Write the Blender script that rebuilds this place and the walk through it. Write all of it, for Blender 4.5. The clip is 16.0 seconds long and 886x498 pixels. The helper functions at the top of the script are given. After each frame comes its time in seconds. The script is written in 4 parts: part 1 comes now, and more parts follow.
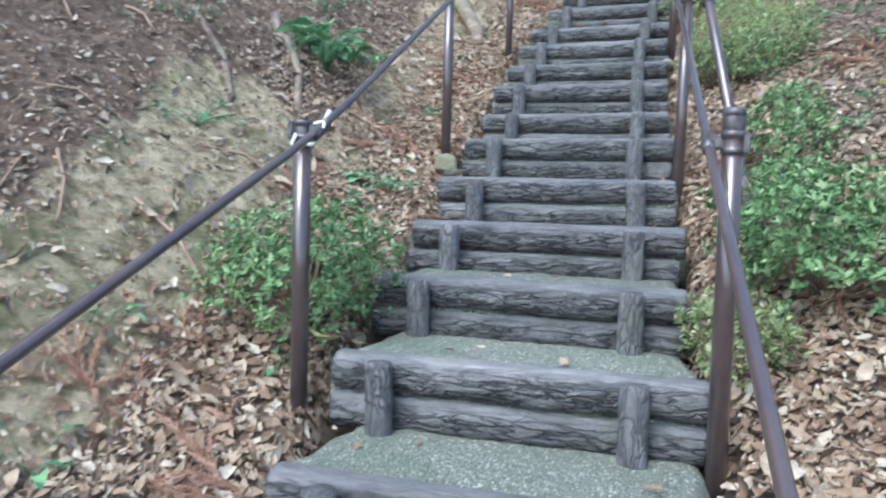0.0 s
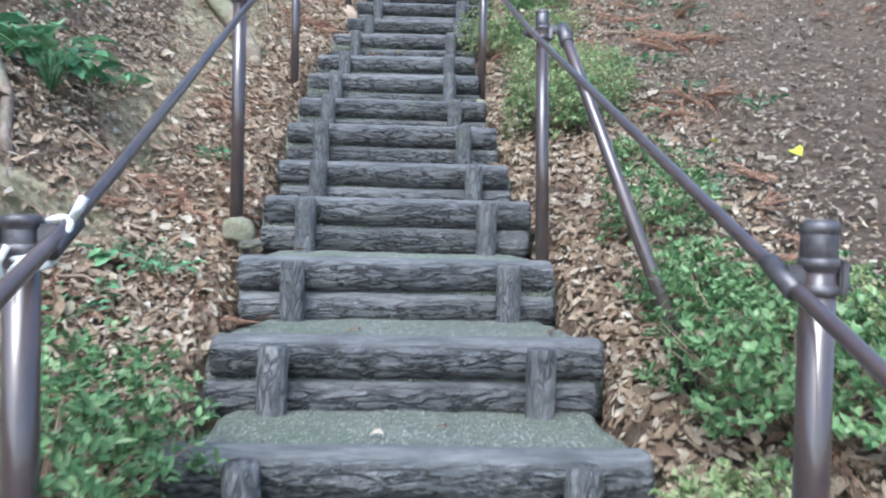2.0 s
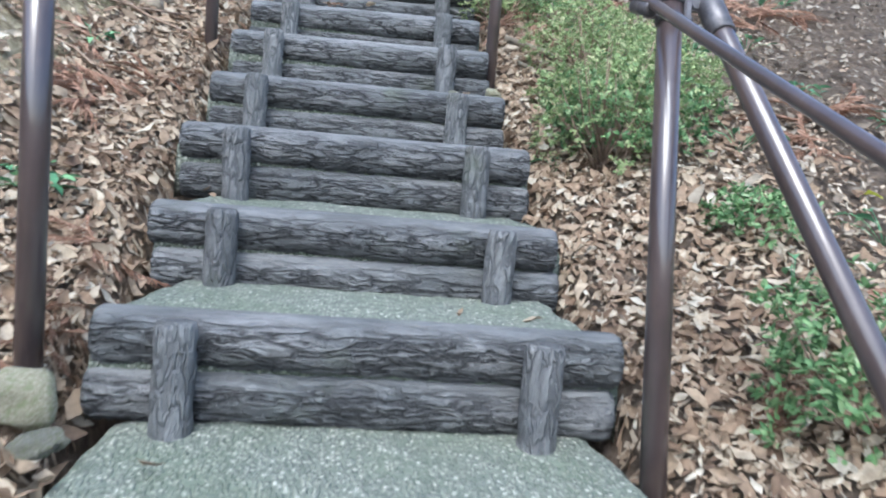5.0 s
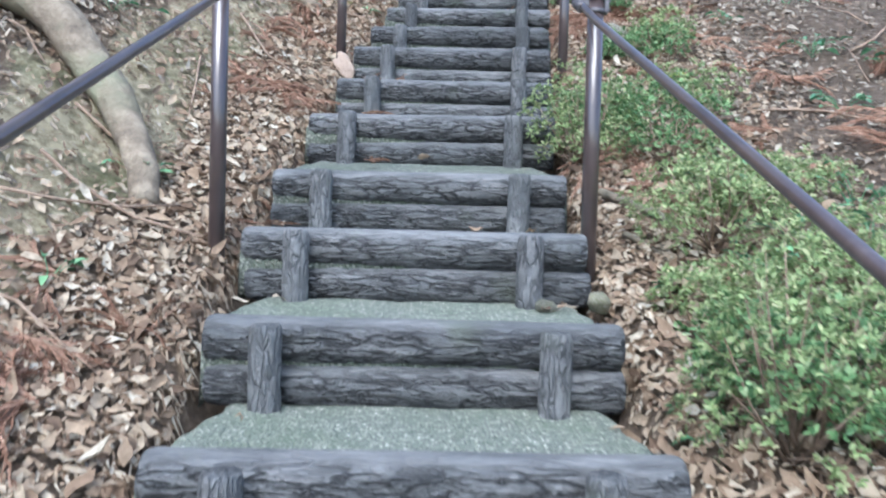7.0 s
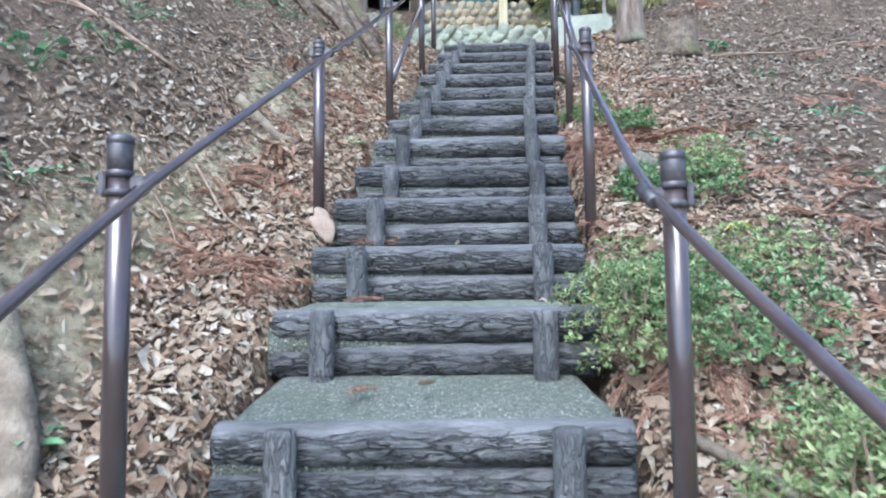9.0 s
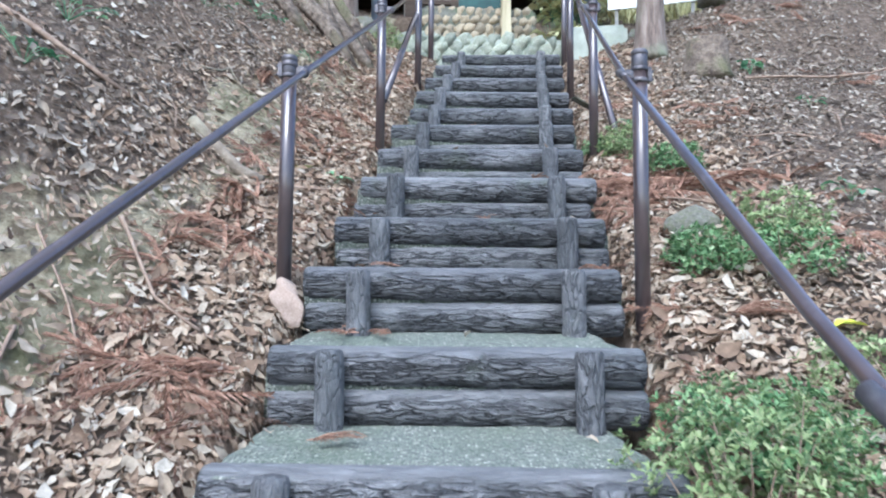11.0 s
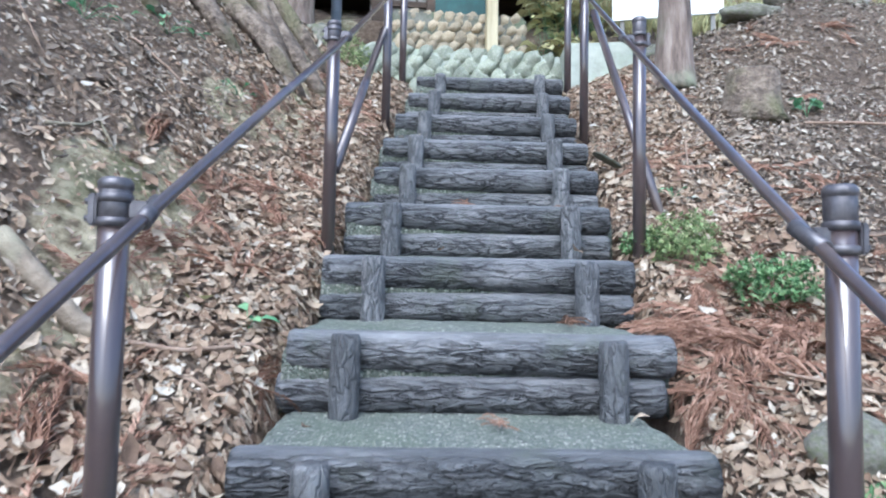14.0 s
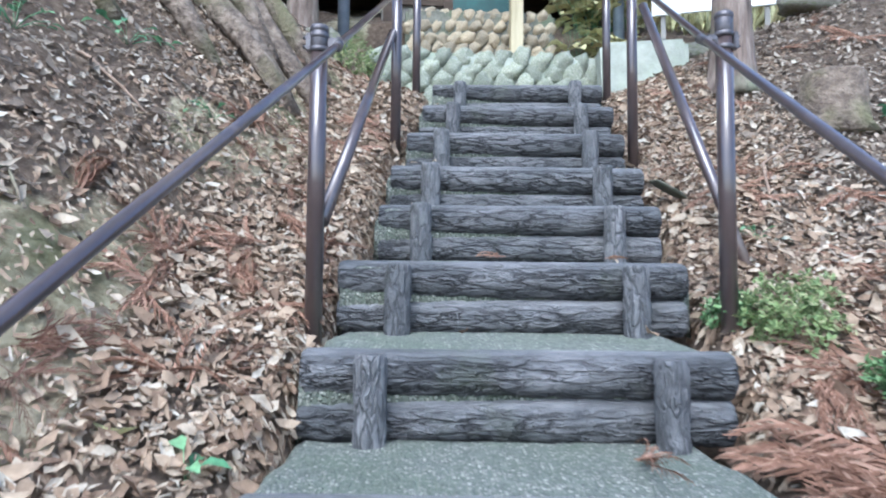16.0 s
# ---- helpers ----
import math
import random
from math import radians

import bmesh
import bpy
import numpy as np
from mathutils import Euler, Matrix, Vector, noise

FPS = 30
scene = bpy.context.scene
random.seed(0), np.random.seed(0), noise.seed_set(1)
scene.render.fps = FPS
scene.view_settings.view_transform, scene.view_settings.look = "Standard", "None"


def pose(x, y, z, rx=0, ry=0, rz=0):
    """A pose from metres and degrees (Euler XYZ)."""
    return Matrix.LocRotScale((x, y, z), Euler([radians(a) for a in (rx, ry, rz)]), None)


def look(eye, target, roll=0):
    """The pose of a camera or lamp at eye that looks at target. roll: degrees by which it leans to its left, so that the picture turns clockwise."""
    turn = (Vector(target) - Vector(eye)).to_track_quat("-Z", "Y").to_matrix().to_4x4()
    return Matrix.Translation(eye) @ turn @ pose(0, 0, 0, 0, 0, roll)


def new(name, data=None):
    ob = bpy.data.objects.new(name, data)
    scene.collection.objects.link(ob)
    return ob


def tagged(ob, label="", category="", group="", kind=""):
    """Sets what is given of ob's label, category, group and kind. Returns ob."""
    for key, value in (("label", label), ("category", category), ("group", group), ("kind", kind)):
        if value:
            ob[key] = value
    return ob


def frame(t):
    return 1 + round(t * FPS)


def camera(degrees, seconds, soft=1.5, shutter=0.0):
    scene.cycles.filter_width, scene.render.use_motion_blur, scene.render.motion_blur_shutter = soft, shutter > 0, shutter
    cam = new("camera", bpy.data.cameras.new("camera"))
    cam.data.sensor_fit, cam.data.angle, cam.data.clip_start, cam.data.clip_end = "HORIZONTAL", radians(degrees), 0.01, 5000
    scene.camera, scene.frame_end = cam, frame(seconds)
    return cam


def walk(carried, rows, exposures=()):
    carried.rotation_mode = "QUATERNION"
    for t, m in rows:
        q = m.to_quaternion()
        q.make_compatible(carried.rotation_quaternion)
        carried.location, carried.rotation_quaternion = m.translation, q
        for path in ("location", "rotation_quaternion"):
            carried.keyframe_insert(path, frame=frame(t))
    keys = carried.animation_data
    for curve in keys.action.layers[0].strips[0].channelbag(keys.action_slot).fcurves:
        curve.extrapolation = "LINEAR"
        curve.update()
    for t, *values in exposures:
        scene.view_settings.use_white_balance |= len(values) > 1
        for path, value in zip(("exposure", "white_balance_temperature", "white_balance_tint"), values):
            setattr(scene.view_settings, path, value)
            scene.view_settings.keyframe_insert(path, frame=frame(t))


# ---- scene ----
cam = camera(62.7, 16.0, soft=2.0, shutter=0.4)
PATH = [
    (0, (0.515, -1.721, 1.341), (-0.044, 0.196, 1.221), 1.6),
    (0.5, (0.372, -1.605, 1.369), (0.04, 0.366, 1.295), 2.4),
    (1, (0.273, -1.366, 1.374), (0.063, 0.622, 1.293), 2.3),
    (1.5, (0.154, -1.107, 1.411), (0.017, 0.887, 1.352), 2.5),
    (2, (0.059, -0.878, 1.562), (0.184, 1.118, 1.519), 1.3),
    (2.5, (0.047, -0.668, 1.603), (0.168, 1.328, 1.631), 3.4),
    (3, (0.043, -0.472, 1.732), (-0.052, 1.522, 1.615), 5.6),
    (3.5, (0.018, -0.226, 1.788), (0.032, 1.772, 1.704), 5.7),
    (6, (0.001, 1.039, 2.299), (0.298, 3.002, 2.057), 4.4),
    (6.5, (0.049, 1.233, 2.48), (0.245, 3.222, 2.401), 2.3),
    (7, (0.005, 1.431, 2.542), (0.092, 3.428, 2.489), 1.5),
    (7.5, (-0.033, 1.654, 2.711), (0.111, 3.648, 2.739), 0.9),
    (8, (-0.041, 1.819, 2.787), (0.122, 3.812, 2.822), -0.2),
    (8.5, (0.005, 2.003, 2.903), (0.092, 3.994, 3.067), -1.0),
    (11, (-0.026, 2.958, 3.366), (0.102, 4.946, 3.543), 0.5),
    (11.5, (0.005, 3.133, 3.45), (0.042, 5.119, 3.684), 1.2),
    (12, (0.033, 3.373, 3.551), (0.154, 5.354, 3.802), 5.0),
    (12.5, (0.045, 3.531, 3.647), (0.192, 5.518, 3.828), 3.5),
    (13, (0.094, 3.77, 3.781), (0.101, 5.764, 3.937), 3.0),
    (13.5, (0.041, 3.987, 3.859), (-0.015, 5.979, 4.022), 1.7),
    (14, (0.002, 4.196, 4.054), (0.224, 6.178, 4.205), 1.1),
    (14.5, (0.042, 4.369, 4.095), (0.284, 6.35, 4.235), 1.4),
    (15, (0.103, 4.535, 4.254), (0.286, 6.521, 4.413), 0.9),
    (15.5, (0.104, 4.64, 4.283), (0.253, 6.63, 4.418), 0.7),
    (16, (0.068, 4.862, 4.329), (0.232, 6.85, 4.475), 0.5),
]
walk(cam, [(t, look(eye, target, roll)) for t, eye, target, roll in PATH], exposures=[(0, 1.29, 5320, 4), (3.7, 1.34, 5400, 4), (8.5, 1.38, 5180, 5), (11, 1.39, 5120, 6), (16, 1.39, 5120, 6)])


# ---- world and light: overcast sky in woodland ----
world = bpy.data.worlds.new("sky")
scene.world = world
world.use_nodes = True
wn = world.node_tree.nodes
sky = wn.new("ShaderNodeTexSky")
sky.sky_type = "NISHITA"
sky.sun_disc = False
sky.sun_elevation, sky.sun_rotation = radians(50), radians(200)
sky.air_density, sky.dust_density, sky.ozone_density = 1.0, 4.0, 1.0
world.node_tree.links.new(sky.outputs[0], wn["Background"].inputs[0])
wn["Background"].inputs[1].default_value = 0.15
sun_data = bpy.data.lights.new("sun", "SUN")
sun_data.energy, sun_data.angle, sun_data.color = 1.0, radians(40), (1.0, 0.97, 0.93)
sun = new("sun", sun_data)
sun.matrix_world = look((-3, -9, 14), (0, 0, 0))


# ---- materials ----
def material(name, rough=0.8, metal=0.0):
    m = bpy.data.materials.new(name)
    m.use_nodes = True
    b = m.node_tree.nodes["Principled BSDF"]
    b.inputs["Roughness"].default_value = rough
    b.inputs["Metallic"].default_value = metal
    return m, m.node_tree.nodes, m.node_tree.links, b


def noise_node(nodes, links, coords, scale, detail=4.0, rough=0.6, stretch=None):
    n = nodes.new("ShaderNodeTexNoise")
    n.inputs["Scale"].default_value, n.inputs["Detail"].default_value = scale, detail
    n.inputs["Roughness"].default_value = rough
    if stretch:
        mp = nodes.new("ShaderNodeMapping")
        mp.inputs["Scale"].default_value = stretch
        links.new(coords, mp.inputs["Vector"])
        coords = mp.outputs[0]
    links.new(coords, n.inputs["Vector"])
    return n.outputs["Fac"]


def ramp(nodes, links, fac, stops):
    r = nodes.new("ShaderNodeValToRGB")
    e = r.color_ramp.elements
    while len(e) < len(stops):
        e.new(0.5)
    for el, (p, c) in zip(e, stops):
        el.position, el.color = p, (*c, 1)
    links.new(fac, r.inputs["Fac"])
    return r.outputs["Color"]


def mixed(nodes, links, fac, a, b, mode="MIX"):
    x = nodes.new("ShaderNodeMix")
    x.data_type, x.blend_type = "RGBA", mode
    for sock, v in ((0, fac), (6, a), (7, b)):
        if isinstance(v, (int, float)):
            x.inputs[sock].default_value = v
        elif isinstance(v, tuple):
            x.inputs[sock].default_value = (*v, 1)
        else:
            links.new(v, x.inputs[sock])
    return x.outputs[2]


def bump(nodes, links, bsdf, height, strength=0.5, dist=0.01):
    b = nodes.new("ShaderNodeBump")
    b.inputs["Strength"].default_value, b.inputs["Distance"].default_value = strength, dist
    links.new(height, b.inputs["Height"])
    links.new(b.outputs[0], bsdf.inputs["Normal"])


def surface(name, stops, scale=8.0, stains=None, stain_scale=1.5, rough=0.85, metal=0.0, relief=0.5, dist=0.01,
            stretch=None, fine=60.0, per=None, coord="Object"):
    """Grain by a ramp, stains at a larger scale, fine relief; per: 'object' or 'island' varies the brightness."""
    m, n, l, b = material(name, rough, metal)
    tc = n.new("ShaderNodeTexCoord").outputs[coord]
    grain = noise_node(n, l, tc, scale, 6, 0.65, stretch)
    col = ramp(n, l, grain, stops)
    if stains:
        st = noise_node(n, l, tc, stain_scale, 4, 0.6)
        sm = ramp(n, l, st, [(0.48, (0, 0, 0)), (0.68, (1, 1, 1))])
        col = mixed(n, l, sm, col, stains)
    if per:
        src = n.new("ShaderNodeObjectInfo").outputs["Random"] if per == "object" else n.new("ShaderNodeNewGeometry").outputs["Random Per Island"]
        var = ramp(n, l, src, [(0.0, (0.72, 0.72, 0.72)), (1.0, (1.2, 1.18, 1.15))])
        col = mixed(n, l, 1.0, col, var, "MULTIPLY")
    l.new(col, b.inputs["Base Color"])
    f = noise_node(n, l, tc, fine, 3, 0.6, stretch)
    bump(n, l, b, f, relief, dist)
    return m


def leaf_material(name, stops, rough=0.6, through_light=0.25, gloss=0.3):
    m, n, l, b = material(name, rough)
    rnd = n.new("ShaderNodeNewGeometry").outputs["Random Per Island"]
    col = ramp(n, l, rnd, stops)
    tc = n.new("ShaderNodeTexCoord").outputs["Object"]
    g = noise_node(n, l, tc, 45, 3)
    col = mixed(n, l, 1.0, col, ramp(n, l, g, [(0.3, (0.7, 0.7, 0.7)), (0.7, (1.15, 1.15, 1.15))]), "MULTIPLY")
    l.new(col, b.inputs["Base Color"])
    b.inputs["Specular IOR Level"].default_value = gloss
    if through_light:
        tr = n.new("ShaderNodeBsdfTranslucent")
        l.new(col, tr.inputs["Color"])
        mx = n.new("ShaderNodeMixShader")
        mx.inputs[0].default_value = through_light
        l.new(b.outputs[0], mx.inputs[1])
        l.new(tr.outputs[0], mx.inputs[2])
        l.new(mx.outputs[0], n["Material Output"].inputs["Surface"])
    return m


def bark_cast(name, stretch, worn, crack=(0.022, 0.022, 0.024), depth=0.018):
    """Cast concrete with bark: wavy cracks along the grain, their shade painted dark; upper sides are trodden smooth
    where worn.
    """
    m, n, l, b = material(name, 0.72)
    tc = n.new("ShaderNodeTexCoord").outputs["Object"]
    shift = n.new("ShaderNodeObjectInfo").outputs["Random"]
    mv = n.new("ShaderNodeVectorMath")
    mv.operation = "ADD"
    l.new(tc, mv.inputs[0])
    sc = n.new("ShaderNodeMath")
    sc.operation = "MULTIPLY"
    sc.inputs[1].default_value = 11.0
    l.new(shift, sc.inputs[0])
    l.new(sc.outputs[0], mv.inputs[1])
    co = mv.outputs[0]
    mp = n.new("ShaderNodeMapping")
    mp.inputs["Scale"].default_value = stretch
    l.new(co, mp.inputs["Vector"])

    warp = n.new("ShaderNodeTexNoise")
    warp.inputs["Scale"].default_value, warp.inputs["Detail"].default_value = 42.0, 4.0
    l.new(mp.outputs[0], warp.inputs["Vector"])
    push = n.new("ShaderNodeVectorMath")
    push.operation = "MULTIPLY_ADD"
    push.inputs[1].default_value = (0.05, 0.05, 0.05)
    l.new(warp.outputs["Color"], push.inputs[0])
    l.new(mp.outputs[0], push.inputs[2])

    def plates(scale, lo, hi):
        """Bark plates parted by cracks, from the distance to the nearest crack."""
        t = n.new("ShaderNodeTexVoronoi")
        t.feature = "DISTANCE_TO_EDGE"
        t.inputs["Scale"].default_value = scale
        l.new(push.outputs[0], t.inputs["Vector"])
        return ramp(n, l, t.outputs["Distance"], [(lo, (0, 0, 0)), (hi, (1, 1, 1))])

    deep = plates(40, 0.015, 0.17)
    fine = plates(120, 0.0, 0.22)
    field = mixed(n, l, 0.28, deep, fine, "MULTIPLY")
    rubbed = ramp(n, l, noise_node(n, l, co, 7.0, 4, 0.6), [(0.50, (0, 0, 0)), (0.70, (0.7, 0.7, 0.7))])
    field = mixed(n, l, rubbed, field, (0.82, 0.82, 0.82))
    if worn:
        sep = n.new("ShaderNodeSeparateXYZ")
        l.new(tc, sep.inputs[0])
        top = ramp(n, l, sep.outputs[2], [(0.016, (0, 0, 0)), (0.048, (0.8, 0.8, 0.8))])
        field = mixed(n, l, top, field, (0.8, 0.8, 0.8))
    grain = ramp(n, l, noise_node(n, l, co, 30, 6, 0.7, stretch), [(0.3, (0.112, 0.113, 0.118)), (0.5, (0.180, 0.181, 0.187)), (0.72, (0.265, 0.266, 0.272))])
    blot = ramp(n, l, noise_node(n, l, co, 3.0, 5, 0.6), [(0.35, (0.62, 0.64, 0.64)), (0.65, (1.15, 1.14, 1.12))])
    col = mixed(n, l, 1.0, grain, blot, "MULTIPLY")
    # shadow inside the cracks, put into the base colour
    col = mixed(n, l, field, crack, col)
    green = ramp(n, l, noise_node(n, l, co, 5.0, 4, 0.6), [(0.60, (0, 0, 0)), (0.75, (0.35, 0.35, 0.35))])
    col = mixed(n, l, green, col, (0.10, 0.12, 0.07))
    var = ramp(n, l, shift, [(0.0, (0.80, 0.80, 0.81)), (1.0, (1.15, 1.15, 1.14))])
    l.new(mixed(n, l, 1.0, col, var, "MULTIPLY"), b.inputs["Base Color"])
    bump(n, l, b, field, 1.0, depth)
    return m


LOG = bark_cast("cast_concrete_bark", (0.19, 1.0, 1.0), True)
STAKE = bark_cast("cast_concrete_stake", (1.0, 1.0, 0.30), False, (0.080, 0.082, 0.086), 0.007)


def gravel_concrete():
    """Exposed-aggregate concrete: small pebbles of mixed tone in a grey-green matrix, algae in patches."""
    m, n, l, b = material("gravel_concrete", 0.92)
    tc = n.new("ShaderNodeTexCoord").outputs["Object"]
    v = n.new("ShaderNodeTexVoronoi")
    v.inputs["Scale"].default_value = 105
    l.new(tc, v.inputs["Vector"])
    sep = n.new("ShaderNodeSeparateColor")
    l.new(v.outputs["Color"], sep.inputs[0])
    stones = ramp(n, l, sep.outputs[0], [(0.0, (0.10, 0.108, 0.094)), (0.45, (0.185, 0.20, 0.172)), (0.80, (0.28, 0.29, 0.245)), (1.0, (0.46, 0.46, 0.40))])
    matrix = ramp(n, l, noise_node(n, l, tc, 45, 6, 0.7), [(0.3, (0.085, 0.098, 0.080)), (0.7, (0.20, 0.22, 0.18))])
    gap = ramp(n, l, v.outputs["Distance"], [(0.35, (1, 1, 1)), (0.62, (0, 0, 0))])
    col = mixed(n, l, gap, matrix, stones)
    algae = ramp(n, l, noise_node(n, l, tc, 3.0, 5, 0.65), [(0.46, (0, 0, 0)), (0.68, (0.55, 0.55, 0.55))])
    col = mixed(n, l, algae, col, (0.105, 0.135, 0.085))
    var = ramp(n, l, n.new("ShaderNodeObjectInfo").outputs["Random"], [(0.0, (0.85, 0.85, 0.85)), (1.0, (1.15, 1.15, 1.12))])
    l.new(mixed(n, l, 1.0, col, var, "MULTIPLY"), b.inputs["Base Color"])
    bump(n, l, b, gap, 0.9, 0.006)
    return m


TREAD = gravel_concrete()


def soil_material():
    """Dark leaf mould; bare pale subsoil with moss on the cut face of the bank."""
    m, n, l, b = material("forest_soil", 0.95)
    tc = n.new("ShaderNodeTexCoord").outputs["Object"]
    mould = ramp(n, l, noise_node(n, l, tc, 22, 6, 0.7), [(0.3, (0.095, 0.066, 0.046)), (0.5, (0.20, 0.145, 0.10)), (0.7, (0.34, 0.265, 0.195))])
    clay = ramp(n, l, noise_node(n, l, tc, 16, 7, 0.7), [(0.36, (0.20, 0.155, 0.095)), (0.46, (0.43, 0.365, 0.235)), (0.57, (0.68, 0.61, 0.42))])
    moss = ramp(n, l, noise_node(n, l, tc, 2.6, 5, 0.6), [(0.48, (0, 0, 0)), (0.64, (0.7, 0.7, 0.7))])
    clay = mixed(n, l, moss, clay, (0.13, 0.15, 0.055))
    at = n.new("ShaderNodeAttribute")
    at.attribute_name = "bare_soil"
    add = n.new("ShaderNodeMath")
    add.operation = "MULTIPLY_ADD"
    l.new(noise_node(n, l, tc, 14, 5, 0.7), add.inputs[0])
    add.inputs[1].default_value = 0.9
    l.new(at.outputs["Fac"], add.inputs[2])
    bare = ramp(n, l, add.outputs[0], [(0.72, (0, 0, 0)), (0.98, (1, 1, 1))])
    l.new(mixed(n, l, bare, mould, clay), b.inputs["Base Color"])
    bump(n, l, b, noise_node(n, l, tc, 38, 8, 0.85), 1.0, 0.06)
    return m


SOIL = soil_material()
PAINT = surface("brown_painted_steel", [(0.3, (0.050, 0.036, 0.036)), (0.6, (0.076, 0.056, 0.055)), (0.8, (0.15, 0.118, 0.112))],
                12, (0.10, 0.072, 0.062), 3.0, 0.28, 0.12, 0.15, 0.002, (1, 1, 0.2), 90)
PAINT.node_tree.nodes["Principled BSDF"].inputs["Coat Weight"].default_value = 1.0
PAINT.node_tree.nodes["Principled BSDF"].inputs["Coat Roughness"].default_value = 0.05
CAST = surface("dark_cast_bracket", [(0.3, (0.06, 0.055, 0.06)), (0.7, (0.16, 0.15, 0.155))], 30, None, 1, 0.4, 0.5, 0.4, 0.003)


# ---- building helpers ----
def mesh_of(name, verts, faces, mat, smooth=True):
    me = bpy.data.meshes.new(name)
    me.from_pydata([tuple(v) for v in verts], [], faces)
    me.materials.append(mat)
    if smooth:
        me.polygons.foreach_set("use_smooth", [True] * len(me.polygons))
    me.update()
    return me


def part(name, me, parent, label="", m=None):
    ob = new(name, me)
    ob.parent = parent
    if m is not None:
        ob.matrix_basis = m
    return tagged(ob, label)


def thing(name, label, category, m=None, group="", kind="", data=None):
    ob = new(name, data)
    if m is not None:
        ob.matrix_basis = m
    return tagged(ob, label, category, group, kind)


def tube(name, pts, radius, mat, sides=14, caps=True, wobble=0.0):
    """A round bar along pts; radius may be one number or one for each point."""
    pts = [Vector(p) for p in pts]
    radii = radius if isinstance(radius, (list, tuple)) else [radius] * len(pts)
    verts, faces = [], []
    side = None
    for i, p in enumerate(pts):
        d = (pts[min(i + 1, len(pts) - 1)] - pts[max(i - 1, 0)]).normalized()
        if side is None:
            side = d.orthogonal().normalized()
        side = (side - d * side.dot(d)).normalized()
        up = d.cross(side)
        for k in range(sides):
            a = 2 * math.pi * k / sides
            r = radii[i]
            if wobble:
                r *= 1 + wobble * noise.noise(Vector((math.cos(a) * 1.7, math.sin(a) * 1.7, i * 0.45)) + p * 3)
            verts.append(p + (side * math.cos(a) + up * math.sin(a)) * r)
    for i in range(len(pts) - 1):
        for k in range(sides):
            j = (k + 1) % sides
            faces.append((i * sides + k, i * sides + j, (i + 1) * sides + j, (i + 1) * sides + k))
    if caps:
        faces.append(tuple(reversed(range(sides))))
        faces.append(tuple(range((len(pts) - 1) * sides, len(pts) * sides)))
    return mesh_of(name, verts, faces, mat)


def box(name, sx, sy, sz, mat, bevel=0.006, z0=False):
    bm = bmesh.new()
    bmesh.ops.create_cube(bm, size=1)
    bmesh.ops.scale(bm, vec=(sx, sy, sz), verts=bm.verts)
    if z0:
        bmesh.ops.translate(bm, vec=(0, 0, sz / 2), verts=bm.verts)
    bmesh.ops.bevel(bm, geom=bm.edges[:], offset=bevel, segments=2, affect="EDGES")
    me = bpy.data.meshes.new(name)
    bm.to_mesh(me)
    bm.free()
    me.materials.append(mat)
    return me


# ---- stair plan: centre x, front y, top z, turn in degrees of each step ----
STEPS = [
    (0.137, 0.165, 0.902, 0), (0.098, 0.600, 1.094, -2), (0.092, 1.000, 1.278, 0), (0.076, 1.490, 1.473, 3),
    (0.051, 1.935, 1.694, -1), (0.043, 2.400, 1.880, -2), (0.020, 2.745, 2.102, -1), (0.012, 3.180, 2.309, -2),
    (0.007, 3.580, 2.535, -4), (0.028, 3.975, 2.745, -4), (0.065, 4.480, 3.030, -6), (0.144, 4.930, 3.270, -3),
    (0.198, 5.291, 3.516, -2), (0.265, 5.690, 3.738, -4), (0.317, 6.090, 3.975, -5), (0.394, 6.548, 4.210, -5),
    (0.461, 6.970, 4.451, -6), (0.556, 7.470, 4.692, -6), (0.608, 7.760, 4.895, -4), (0.690, 8.230, 5.150, -5),
    (0.780, 8.700, 5.415, -5), (0.870, 9.180, 5.683, -6),
]
LOWER = [(0.137 + 0.03 * k, 0.165 - 0.43 * k, 0.902 - 0.2 * k, 0) for k in range(7, 0, -1)]
ALL_STEPS = LOWER + STEPS
SY = [s[1] for s in ALL_STEPS]


def stair_x(y):
    return float(np.interp(y, SY, [s[0] for s in ALL_STEPS]))


def stair_z(y):
    """The line of the step edges, level below and above the flight."""
    if y > 9.9:
        return 5.80
    return float(np.interp(y, SY + [9.9], [s[2] for s in ALL_STEPS] + [5.80]))


LEFT_D = [0.0, 0.49, 0.53, 0.60, 0.85, 1.05, 1.25, 1.5, 1.8, 2.4, 3.5, 6.0, 20]
LEFT_H = [-0.50, -0.50, -0.30, -0.19, -0.12, -0.03, 0.14, 0.34, 0.55, 1.0, 1.7, 2.9, 7.0]
RIGHT_D = [0.0, 0.49, 0.53, 0.60, 0.9, 1.3, 2.0, 3.0, 5.0, 9.0, 30]
RIGHT_H = [-0.50, -0.50, -0.30, -0.18, -0.11, -0.04, 0.04, 0.12, 0.3, 0.6, 2.0]


TOP_Y = [10.0, 10.25, 10.9, 11.1, 14.0, 40.0]
TOP_Z = [5.70, 6.18, 6.20, 6.76, 8.2, 26.0]


